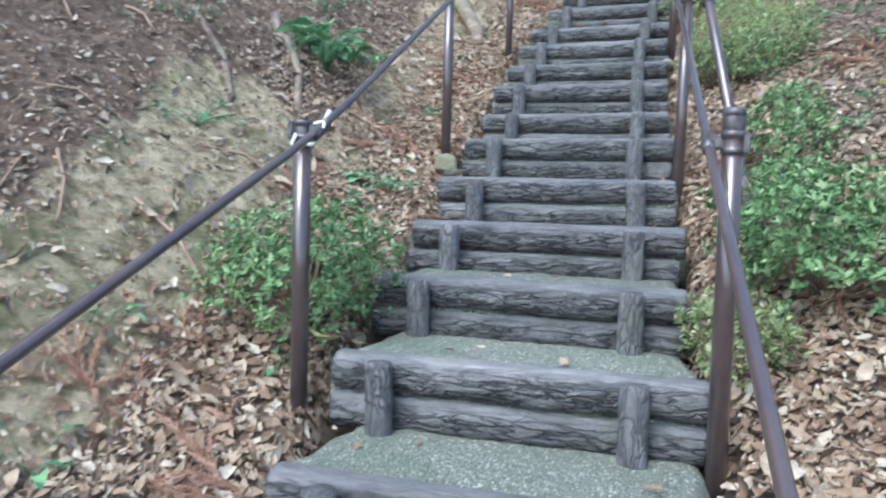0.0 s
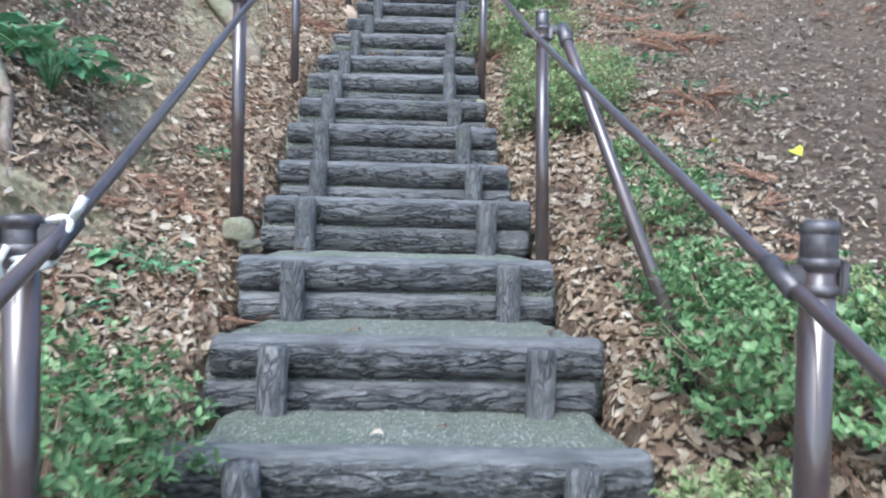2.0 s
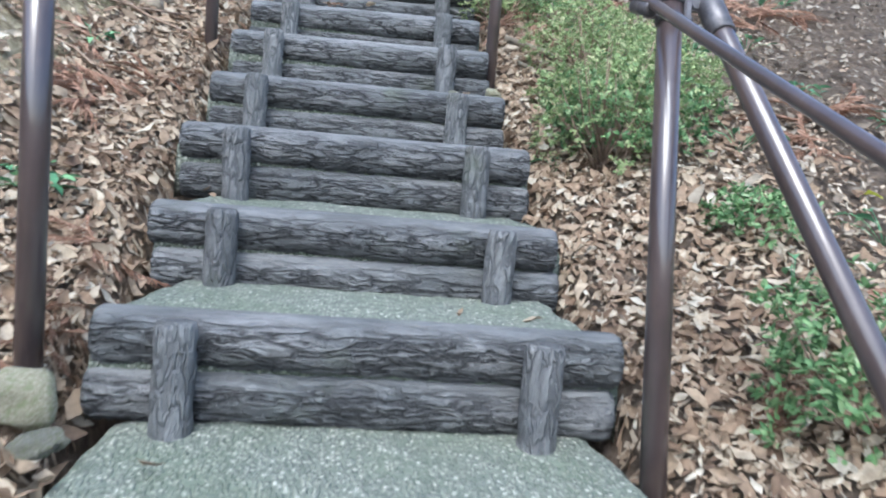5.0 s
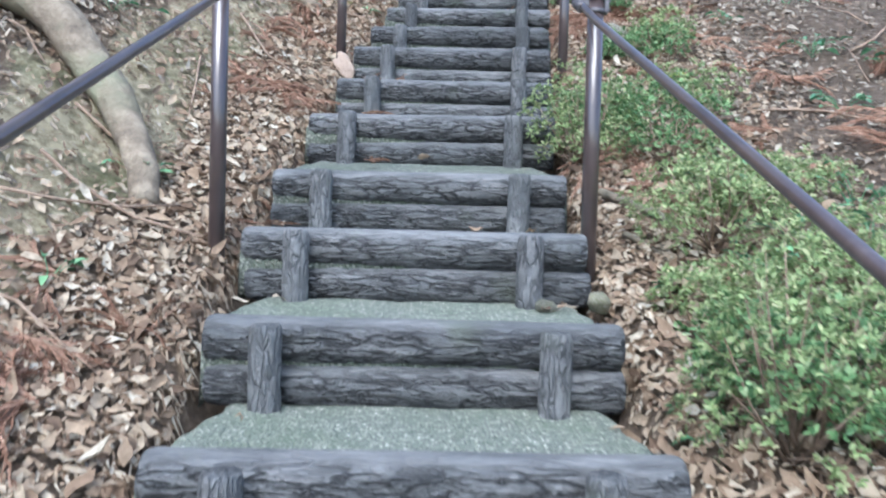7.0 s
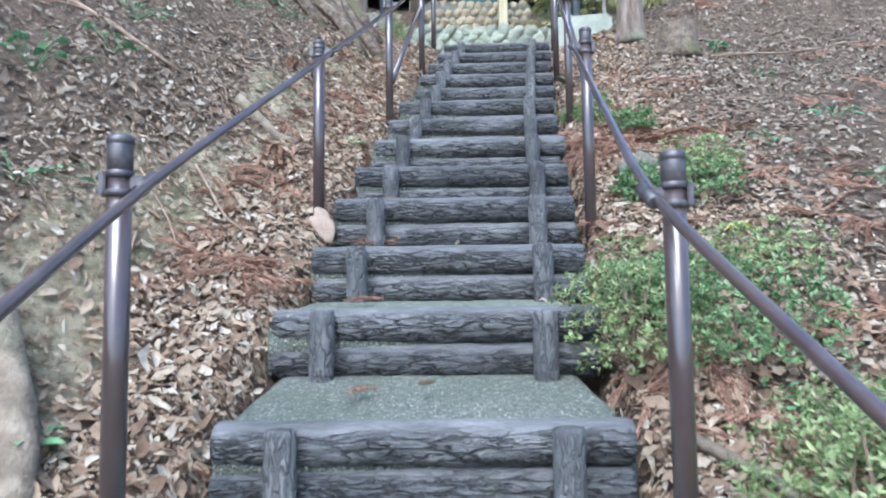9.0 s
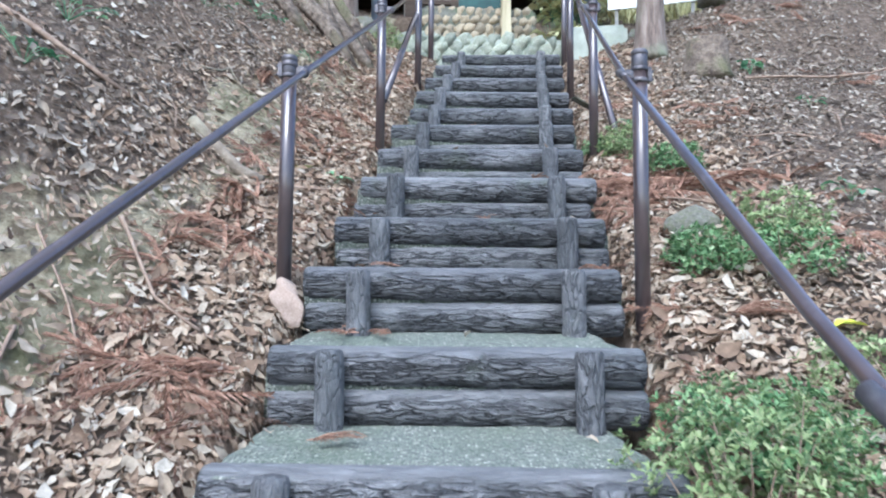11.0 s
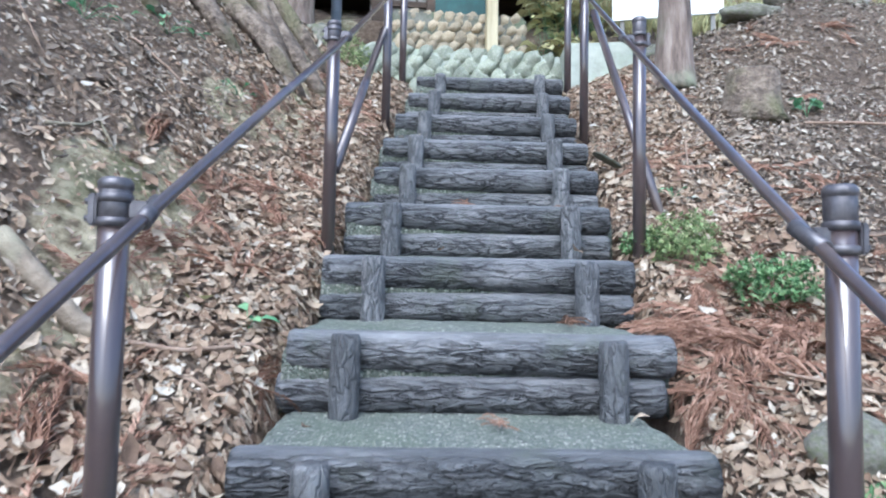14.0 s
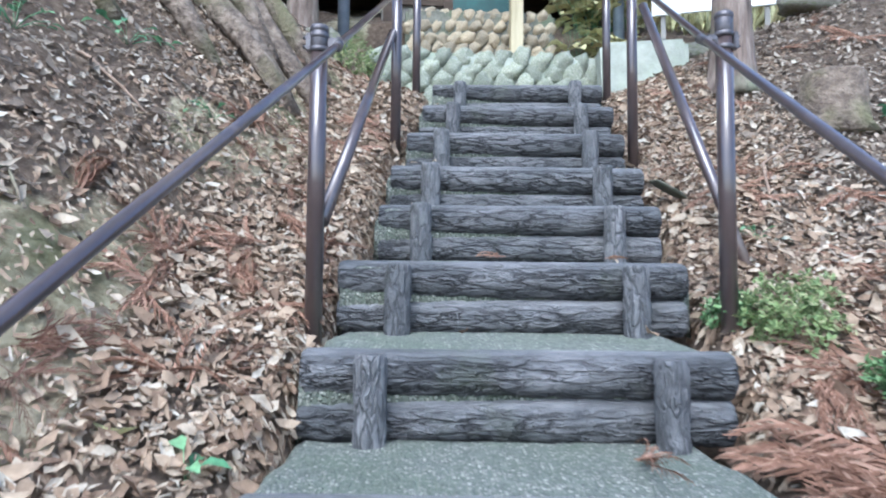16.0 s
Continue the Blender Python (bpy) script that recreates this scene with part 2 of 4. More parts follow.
def ground_z(x, y):
    d = x - stair_x(y)
    z = stair_z(y)
    if d < 0:
        rise = float(np.interp(-d, LEFT_D, LEFT_H))
        up = 5.7 + 1.1 * max(0.0, -d - 1.0)
    else:
        rise = float(np.interp(d, RIGHT_D, RIGHT_H))
        up = 5.7 + min(1.05, 0.5 * max(0.0, d - 0.65))
    z = z + rise
    if y > 8.6:
        k = min(1.0, (y - 8.6) / 1.5)
        k = k * k * (3 - 2 * k)
        z = z * (1 - k) + max(up, float(np.interp(y, TOP_Y, TOP_Z))) * k
    amp = min(1.0, max(0.0, abs(d) - 0.55) * 1.5)
    p = Vector((x, y, 0))
    z += amp * (0.05 * noise.noise(p * 1.7) + 0.025 * noise.noise(p * 4.3))
    if d < -0.9:
        z += min(1.0, -d - 0.9) * (0.10 * noise.noise(p * 2.3 + Vector((5, 1, 0))) + 0.03 * noise.noise(p * 9.0))
    if y < -2.5:
        z = max(z, -0.9)
    return z


def bare_amount(x, y):
    """1 on the cut face of the bank, where the soil is washed bare; 0 on litter."""
    d = stair_x(y) - x
    wide = 1.82 if y < 1.7 else 1.38
    edge = 0.28 * noise.noise(Vector((x * 1.3, y * 1.3, 3))) + 0.14 * noise.noise(Vector((x * 5, y * 5, 7)))
    patch = 0.5 + 1.2 * noise.noise(Vector((x * 1.1, y * 1.1, 11))) + (0.62 if y < 1.9 else 0.22)
    inside = min((d - 0.98 + edge) / 0.10, (wide - d + edge * 1.6) / 0.25)
    return max(0.0, min(1.0, inside)) * max(0.0, min(1.0, patch * 1.4))


def on_ground(x, y, lift=0.0):
    return Vector((x, y, ground_z(x, y) + lift))


def ground_turn(x, y):
    """The turn that lays a thing flat on the slope."""
    e = 0.06
    zx = (ground_z(x + e, y) - ground_z(x - e, y)) / (2 * e)
    zy = (ground_z(x, y + e) - ground_z(x, y - e)) / (2 * e)
    return Vector((-zx, -zy, 1)).normalized().to_track_quat("Z", "Y").to_matrix()


# ---- ground: one sheet to the horizon, fine near the stairs ----
def spread(lo, hi, step, far, n):
    near = list(np.arange(lo, hi + step / 2, step))
    out = [step * 1.5 * (1.28 ** i) for i in range(n)]
    left, right, a, b = [], [], lo, hi
    for o in out:
        a, b = a - o, b + o
        left.append(a)
        right.append(b)
    return left[::-1] + near + right


GX, GY = spread(-3.6, 4.4, 0.05, 400, 34), spread(-2.6, 11.2, 0.05, 400, 34)
gv, bare_soil = [], []
for y in GY:
    for x in GX:
        yy, xx = max(-8.0, min(40.0, y)), max(-22.0, min(30.0, x))
        z = ground_z(xx, yy)
        if -6 < x < 6 and -3 < y < 12:
            p = Vector((x, y, z))
            amp = min(1.0, max(0.0, abs(x - stair_x(y)) - 0.9) * 2)
            z += amp * (0.022 * noise.noise(p * 10) + 0.014 * noise.noise(p * 21))
        gv.append((x, y, z))
        bare_soil.append(bare_amount(x, y))
nx = len(GX)
gf = [(j * nx + i, j * nx + i + 1, (j + 1) * nx + i + 1, (j + 1) * nx + i) for j in range(len(GY) - 1) for i in range(nx - 1)]
ground_mesh = mesh_of("ground", gv, gf, SOIL)
ground_mesh.attributes.new("bare_soil", "FLOAT", "POINT").data.foreach_set("value", bare_soil)
tagged(new("ground", ground_mesh), "brown forest soil on a steep bank under fallen leaves", "ground", kind="structure")


# ---- log steps ----
def bark_log(name, length, radius, seed, worn=0.5, along=136, around=40):
    verts, faces = [], []
    for i in range(along + 1):
        x = length * (i / along - 0.5)
        end = min(i, along - i)
        shrink = {0: 0.90, 1: 0.97}.get(end, 1.0)
        for k in range(around):
            a = 2 * math.pi * k / around
            c, s = math.cos(a), math.sin(a)
            wave = 0.010 * noise.noise(Vector((x * 5, seed * 3.1, c)))
            bend = 0.5 * noise.noise(Vector((x * 22, c * 4 + seed, s * 4)))
            q = Vector((x * 9.0 + seed * 9.7 + bend, (c * radius + wave) * 42 + bend, (s * radius + wave) * 42 + bend))
            near = noise.voronoi(q)[0]
            groove = max(0.0, 0.22 - (near[1] - near[0])) / 0.22
            keep = 1 - worn * max(0.0, s)
            r = radius * (1 + 0.035 * noise.noise(Vector((x * 3, c + seed, s)))) - 0.0055 * groove * keep + 0.003 * keep * noise.noise(q * 0.5)
            verts.append((x, c * r * shrink, s * r * shrink))
    for i in range(along):
        for k in range(around):
            j = (k + 1) % around
            faces.append((i * around + k, (i + 1) * around + k, (i + 1) * around + j, i * around + j))
    faces.append(tuple(range(around)))
    faces.append(tuple(reversed(range(along * around, (along + 1) * around))))
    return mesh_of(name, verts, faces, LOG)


def bark_stake(name, radius, height, seed, along=30, around=24):
    verts, faces = [], []
    for i in range(along + 1):
        z = -height * (1 - i / along)
        shrink = {along: 0.88, along - 1: 0.97}.get(i, 1.0)
        for k in range(around):
            a = 2 * math.pi * k / around
            c, s = math.cos(a), math.sin(a)
            q = Vector((c * radius * 55 + seed * 5, s * radius * 55, z * 14))
            groove = max(0.0, 0.22 - abs(noise.noise(q))) / 0.22
            r = (radius * (1 + 0.04 * noise.noise(Vector((c, s + seed, z * 9)))) - 0.004 * groove) * shrink
            verts.append((c * r, s * r, z))
    for i in range(along):
        for k in range(around):
            j = (k + 1) % around
            faces.append((i * around + k, i * around + j, (i + 1) * around + j, (i + 1) * around + k))
    faces.append(tuple(range(along * around, (along + 1) * around)))
    return mesh_of(name, verts, faces, STAKE)


def tread_slab(name, depth, width, seed, rise=0.0):
    """Cast slab behind the logs; its top is rough, its sides sag into the soil."""
    verts, faces = [], []
    nu, nv = 44, 18
    for j in range(nv + 1):
        for i in range(nu + 1):
            u, v = i / nu - 0.5, j / nv
            x = u * width * (1 - 0.07 * v)
            edge = max(0.0, abs(u) - 0.46) / 0.04
            z = -0.05 * edge ** 2 + 0.006 * noise.noise(Vector((x * 6 + seed, v * 3, 1))) + 0.003 * noise.noise(Vector((x * 30 + seed, v * 14, 2)))
            x += 0.02 * noise.noise(Vector((v * 4, seed, u * 2))) * (abs(u) > 0.45)
            verts.append((x, v * depth, z - 0.012 * (1 - v) ** 6 + rise * v))
    top = len(verts)
    rim = [i for i in range(nu + 1)] + [j * (nu + 1) + nu for j in range(1, nv + 1)] + [nv * (nu + 1) + i for i in range(nu - 1, -1, -1)] + [j * (nu + 1) for j in range(nv - 1, 0, -1)]
    for r in rim:
        x, y, z = verts[r]
        verts.append((x * 1.01, y, z - 0.16))
    for j in range(nv):
        for i in range(nu):
            a = j * (nu + 1) + i
            faces.append((a, a + 1, a + nu + 2, a + nu + 1))
    for k in range(len(rim)):
        m2 = (k + 1) % len(rim)
        faces.append((rim[k], top + k, top + m2, rim[m2]))
    faces.append(tuple(reversed(range(top, top + len(rim)))))
    return mesh_of(name, verts, faces, TREAD)


UPPER = [bark_log("upper_log", 1.05, 0.060, s, 0.85) for s in range(4)]
UNDER = [bark_log("lower_log", 1.05, 0.058, s + 10, 0.35) for s in range(4)]
STAKES = [bark_stake("stake", 0.040, 0.30, s) for s in range(4)]
rng = random.Random(7)
for i, (x, y, z, turn) in enumerate(ALL_STEPS):
    step = thing("log_step", "grey cast-concrete log step with bark relief and rough gravel tread", "step", pose(x, y, z, 0, 0, turn), "steps of the stairs")
    flip = 180 * rng.randint(0, 1)
    part("upper_log", UPPER[rng.randint(0, 3)], step, "worn grey bark-textured log", pose(rng.uniform(-.012, .012), 0.098, -0.056, rng.uniform(-8, 8), 0, flip))
    part("lower_log", UNDER[rng.randint(0, 3)], step, "", pose(rng.uniform(-.015, .015), 0.094, -0.168, rng.uniform(-12, 12), 0, flip))
    for sx in (-1, 1):
        part("stake", STAKES[rng.randint(0, 3)], step, "round grey stake holding the logs", pose(sx * 0.350 + rng.uniform(-.006, .006), 0.0, -0.002 - rng.uniform(0, .012), rng.uniform(-1.5, 1.5), rng.uniform(-1.5, 1.5), rng.uniform(0, 360)))
    nxt = ALL_STEPS[i + 1] if i + 1 < len(ALL_STEPS) else (x + .1, y + 0.7, z + .06, turn)
    depth = nxt[1] - y - 0.01
    part("tread", tread_slab("tread", depth, 1.06, i * 3.7, max(0.0, nxt[2] - z - 0.205)), step, "greenish grey gravel concrete tread", pose(0, 0.075, -0.006, 0, 0, -turn * .5))


# ---- handrails ----
def post_mesh(height):
    return tube("post", [(0, 0, -0.12), (0, 0, height * .5), (0, 0, height)], 0.0255, PAINT, 18)


def handrail(label, posts, inward):
    """posts: x, y, foot z, top z, how far the rail lies below the top, how far the top leans along y and x."""
    rail_thing = thing("handrail", label, "handrail")
    pts = []
    for x, y, z0, z1, drop, lean, side in posts:
        h = z1 - z0
        tilt = math.degrees(math.atan2(lean, h))
        p = part("post", post_mesh(h - 0.02), rail_thing, "", pose(x, y, z0, -tilt, math.degrees(math.atan2(side, h)), 0))
        part("cap", tube("cap", [(0, 0, h - 0.078), (0, 0, h - 0.077), (0, 0, h - 0.023), (0, 0, h - 0.022), (0, 0, h - 0.020), (0, 0, h - 0.008), (0, 0, h - 0.001), (0, 0, h)],
                         [0.0257, 0.0266, 0.0266, 0.0262, 0.0282, 0.0284, 0.0225, 0.012], CAST, 22), p, "dark cast post cap")
        for dz in (-0.020, 0.020):
            part("clamp_band", tube("clamp_band", [(0, 0, h - drop + dz - 0.008), (0, 0, h - drop + dz - 0.006), (0, 0, h - drop + dz + 0.006), (0, 0, h - drop + dz + 0.008)], [0.0262, 0.0292, 0.0292, 0.0262], CAST, 20), p, "")
        part("lug", box("lug", 0.014, 0.030, 0.052, CAST, 0.003), p, "", pose(-inward * 0.030, -0.006, h - drop))
        part("bracket", box("bracket", 0.036, 0.030, 0.034, CAST, 0.006), p, "", pose(inward * 0.040, 0.0, h - drop))
        part("saddle", tube("saddle", [(inward * 0.056, -0.041, h - drop - 0.022), (inward * 0.056, -0.040, h - drop - 0.0215), (inward * 0.056, 0.040, h - drop + 0.0215), (inward * 0.056, 0.041, h - drop + 0.022)], [0.0125, 0.0150, 0.0150, 0.0125], CAST, 16), p, "dark cast rail sleeve")
        for dz in (-0.014, 0.014):
            part("bolt", tube("bolt", [(0, 0, 0), (0, 0, 0.010)], 0.0055, CAST, 6), p, "", pose(-inward * 0.035, -0.006, h - drop + dz, 0, -90 * inward, 0))
        pts.append(Vector((x + inward * 0.056 + side * (h - drop) / h, y + lean * (h - drop) / h, z1 - drop)))
    line = []
    for a, b in zip(pts, pts[1:]):
        n = 8
        line += [a.lerp(b, (k + 0.0) / n) for k in range(n)]
    line.append(pts[-1])
    smooth_line = [line[0]] + [(line[i - 1] + line[i] * 2 + line[i + 1]) / 4 for i in range(1, len(line) - 1)] + [line[-1]]
    part("rail", tube("rail", smooth_line, 0.0118, PAINT, 16), rail_thing, "brown steel hand rail")
    return rail_thing


LEFT_POSTS = [(-0.40, -3.35, -0.92, 0.02, .065, 0, 0), (-0.43, -1.56, -0.10, 0.88, .065, 0, 0), (-0.478, 0.20, 0.68, 1.576, .030, 0, 0), (-0.565, 1.98, 1.55, 2.52, .065, 0, 0),
              (-0.606, 3.74, 2.40, 3.40, .105, 0, 0), (-0.404, 5.44, 3.44, 4.252, .055, 0, 0), (-0.126, 6.95, 4.33, 5.13, .055, 0, 0), (0.12, 8.42, 5.12, 6.02, .08, 0, 0), (0.26, 9.35, 5.60, 6.55, .08, 0, 0)]
RIGHT_POSTS = [(0.92, -3.35, -0.92, 0.02, .08, 0, 0), (0.745, -1.56, -0.10, 0.80, .08, 0, 0), (0.684, 0.166, 0.68, 1.595, .085, 0, 0), (0.602, 1.825, 1.48, 2.487, .102, 0.215, 0.018),
               (0.568, 3.725, 2.38, 3.358, .097, 0, 0), (0.787, 5.31, 3.31, 4.264, .09, 0, 0), (1.07, 6.90, 4.23, 5.20, .09, 0, 0), (1.28, 8.29, 5.10, 6.06, .08, 0, 0), (1.47, 9.30, 5.60, 6.55, .08, 0, 0)]
left_rail = handrail("brown painted steel handrail on round posts beside the steps", LEFT_POSTS, 1)
right_rail = handrail("brown painted steel handrail with a leaning brace beside bushes", RIGHT_POSTS, -1)
part("brace", tube("brace", [(0.700, 2.015, 2.385), (0.706, 1.98, 2.342), (0.880, 0.96, 1.07)], 0.0220, PAINT, 16), right_rail, "leaning brown steel brace")
part("socket", tube("socket", [(0.6985, 2.030, 2.404), (0.699, 2.027, 2.401), (0.702, 2.012, 2.382), (0.708, 1.960, 2.318), (0.7082, 1.958, 2.316)], [0.012, 0.0215, 0.0268, 0.0268, 0.0235], CAST, 18), right_rail, "dark cast socket at the brace top")
part("link_plate", box("link_plate", 0.066, 0.024, 0.034, CAST, 0.005), right_rail, "dark cast link plate", pose(0.664, 2.020, 2.388))
part("brace", tube("brace", [(1.33, 8.27, 5.80), (1.31, 7.20, 4.38)], 0.022, PAINT, 14), right_rail, "leaning brown steel brace")
part("brace", tube("brace", [(0.10, 8.39, 5.66), (-0.11, 6.98, 4.56)], 0.021, PAINT, 14), left_rail, "leaning brown steel brace")


# ---- materials of plants, stone and timber ----
DEAD = leaf_material("dead_leaves", [(0.0, (0.155, 0.104, 0.073)), (0.2, (0.25, 0.175, 0.120)), (0.42, (0.32, 0.235, 0.163)), (0.62, (0.395, 0.305, 0.218)), (0.8, (0.45, 0.37, 0.275)), (0.94, (0.50, 0.43, 0.335)), (1.0, (0.56, 0.51, 0.42))], 0.8, 0.2, 0.12)
OLD_DEAD = leaf_material("weathered_leaves", [(0.0, (0.115, 0.090, 0.070)), (0.35, (0.205, 0.168, 0.132)), (0.65, (0.29, 0.245, 0.195)), (0.88, (0.38, 0.33, 0.265)), (1.0, (0.52, 0.48, 0.40))], 0.85, 0.15, 0.08)
CEDAR = leaf_material("dead_cedar", [(0.0, (0.15, 0.082, 0.054)), (0.5, (0.27, 0.158, 0.110)), (1.0, (0.42, 0.275, 0.20))], 0.9, 0.1, 0.05)
GREEN = leaf_material("azalea_leaf", [(0.0, (0.075, 0.15, 0.060)), (0.4, (0.155, 0.280, 0.115)), (0.8, (0.27, 0.41, 0.185)), (1.0, (0.38, 0.48, 0.27))], 0.55, 0.3)
LIME = leaf_material("pale_shrub_leaf", [(0.0, (0.15, 0.21, 0.085)), (0.4, (0.30, 0.40, 0.17)), (0.8, (0.46, 0.53, 0.27)), (1.0, (0.52, 0.50, 0.30))], 0.55, 0.4)
HERB = leaf_material("broad_leaf", [(0.0, (0.07, 0.17, 0.085)), (0.6, (0.14, 0.31, 0.155)), (1.0, (0.25, 0.44, 0.22))], 0.4, 0.25)
YELLOW = leaf_material("yellow_leaf", [(0.0, (0.55, 0.60, 0.05)), (1.0, (0.7, 0.72, 0.1))], 0.5, 0.2)
HAY = leaf_material("dry_grass", [(0.0, (0.30, 0.25, 0.12)), (0.5, (0.48, 0.46, 0.22)), (1.0, (0.62, 0.62, 0.36))], 0.8, 0.2)
BARK = surface("tree_bark", [(0.3, (0.06, 0.045, 0.035)), (0.5, (0.17, 0.13, 0.105)), (0.7, (0.30, 0.25, 0.21))], 16, (0.17, 0.18, 0.12), 2, 0.9, 0, 1.0, 0.02, (1, 1, 0.18), 30)
ROOT = surface("bare_root_bark", [(0.3, (0.085, 0.066, 0.046)), (0.5, (0.19, 0.152, 0.110)), (0.7, (0.32, 0.27, 0.20))], 11, (0.20, 0.20, 0.13), 3, 0.85, 0, 0.9, 0.012, None, 40)
TWIG = surface("twig_bark", [(0.3, (0.14, 0.09, 0.06)), (0.6, (0.30, 0.22, 0.16)), (0.8, (0.42, 0.34, 0.26))], 20, None, 1, 0.9)
ROCK = surface("lichened_rock", [(0.3, (0.26, 0.23, 0.16)), (0.5, (0.44, 0.41, 0.29)), (0.7, (0.58, 0.55, 0.42))], 9, (0.30, 0.33, 0.18), 4, 0.9, 0, 0.8, 0.015, None, 45)
STONE_GREY = surface("grey_lichened_stone", [(0.3, (0.16, 0.15, 0.12)), (0.5, (0.28, 0.27, 0.22)), (0.7, (0.40, 0.39, 0.32))], 9, (0.22, 0.24, 0.13), 5, 0.95, 0, 0.9, 0.02, None, 40)
PINK = surface("pinkish_stone", [(0.3, (0.30, 0.22, 0.17)), (0.6, (0.44, 0.34, 0.27)), (0.8, (0.54, 0.45, 0.37))], 9, None, 4, 0.9, 0, 0.5, 0.01, None, 45)
COBBLE = surface("grey_green_cobble", [(0.3, (0.155, 0.165, 0.125)), (0.5, (0.28, 0.30, 0.24)), (0.7, (0.43, 0.45, 0.375))], 7, (0.25, 0.285, 0.19), 5, 0.8, 0, 0.5, 0.01, None, 50, "object")
COBBLE_BROWN = surface("brown_cobble", [(0.3, (0.20, 0.16, 0.10)), (0.5, (0.36, 0.30, 0.20)), (0.7, (0.50, 0.44, 0.31))], 7, (0.42, 0.38, 0.28), 5, 0.8, 0, 0.5, 0.01, None, 50, "object")
MORTAR = surface("wall_mortar", [(0.3, (0.10, 0.10, 0.08)), (0.6, (0.20, 0.20, 0.16)), (0.8, (0.28, 0.28, 0.23))], 20, (0.10, 0.13, 0.07), 3, 0.95)
CONCRETE = surface("pale_concrete", [(0.3, (0.28, 0.30, 0.245)), (0.5, (0.38, 0.405, 0.34)), (0.7, (0.47, 0.50, 0.42))], 6, (0.36, 0.42, 0.30), 2, 0.9)
WOOD_PALE = surface("pale_post_wood", [(0.3, (0.36, 0.30, 0.17)), (0.5, (0.50, 0.44, 0.28)), (0.7, (0.60, 0.54, 0.36))], 10, None, 2, 0.75, 0, 0.5, 0.005, (1, 1, 0.1), 50)
WOOD_DARK = surface("dark_hall_wood", [(0.3, (0.03, 0.02, 0.014)), (0.5, (0.07, 0.048, 0.032)), (0.7, (0.12, 0.085, 0.06))], 10, None, 2, 0.8, 0, 0.5, 0.005, (0.15, 1, 1), 50)
WOOD_GREY = surface("grey_weathered_board", [(0.3, (0.16, 0.15, 0.13)), (0.6, (0.30, 0.29, 0.26)), (0.8, (0.40, 0.39, 0.35))], 10, None, 2, 0.8, 0, 0.5, 0.005, (1, 1, 0.15), 50)
TEAL = surface("dark_green_sheet", [(0.3, (0.008, 0.045, 0.042)), (0.7, (0.02, 0.10, 0.09))], 6, None, 2, 0.5)
STEEL = surface("blue_grey_painted_steel", [(0.3, (0.16, 0.20, 0.26)), (0.6, (0.24, 0.29, 0.36)), (0.8, (0.30, 0.35, 0.42))], 8, None, 2, 0.4, 0.2, 0.1, 0.002)
WHITE = surface("white_sign_paint", [(0.3, (0.80, 0.80, 0.78)), (0.7, (0.86, 0.86, 0.84))], 6, None, 2, 0.5)
CORD = surface("white_cord", [(0.3, (0.6, 0.6, 0.58)), (0.7, (0.82, 0.82, 0.8))], 60, None, 2, 0.9)


# ---- plants ----
LEAF_SHAPE = np.array([(0, 0, 0), (-0.30, 0.30, 0.10), (0.0, 0.33, 0.0), (0.30, 0.30, 0.10), (-0.27, 0.68, 0.06), (0.0, 0.70, -0.03), (0.27, 0.68, 0.06), (0, 1, 0.03)])
LEAF_FACES = [(0, 2, 1), (0, 3, 2), (1, 2, 5, 4), (2, 3, 6, 5), (4, 5, 7), (5, 6, 7)]


def leaves_mesh(name, placed, mat, crumple=0.0):
    """placed: (matrix 3x3 as array, place, length, width, curl) of each leaf; crumple bends and tears its outline."""
    n = len(LEAF_SHAPE)
    dice = np.random.RandomState(len(placed))
    verts = np.zeros((len(placed) * n, 3))
    faces = []
    for i, (rot, at, length, width, curl) in enumerate(placed):
        v = LEAF_SHAPE * (width / 0.6, length, length)
        v[:, 2] += curl * length * (LEAF_SHAPE[:, 1] - 0.5) ** 2 * 2
        if crumple:
            v += dice.normal(0, crumple * length, (n, 3))
        verts[i * n:(i + 1) * n] = v @ rot.T + at
        b = i * n
        faces += [tuple(b + k for k in f) for f in LEAF_FACES]
    return mesh_of(name, verts, faces, mat)


def turn_array(m):
    return np.array([list(r) for r in m.to_3x3()])


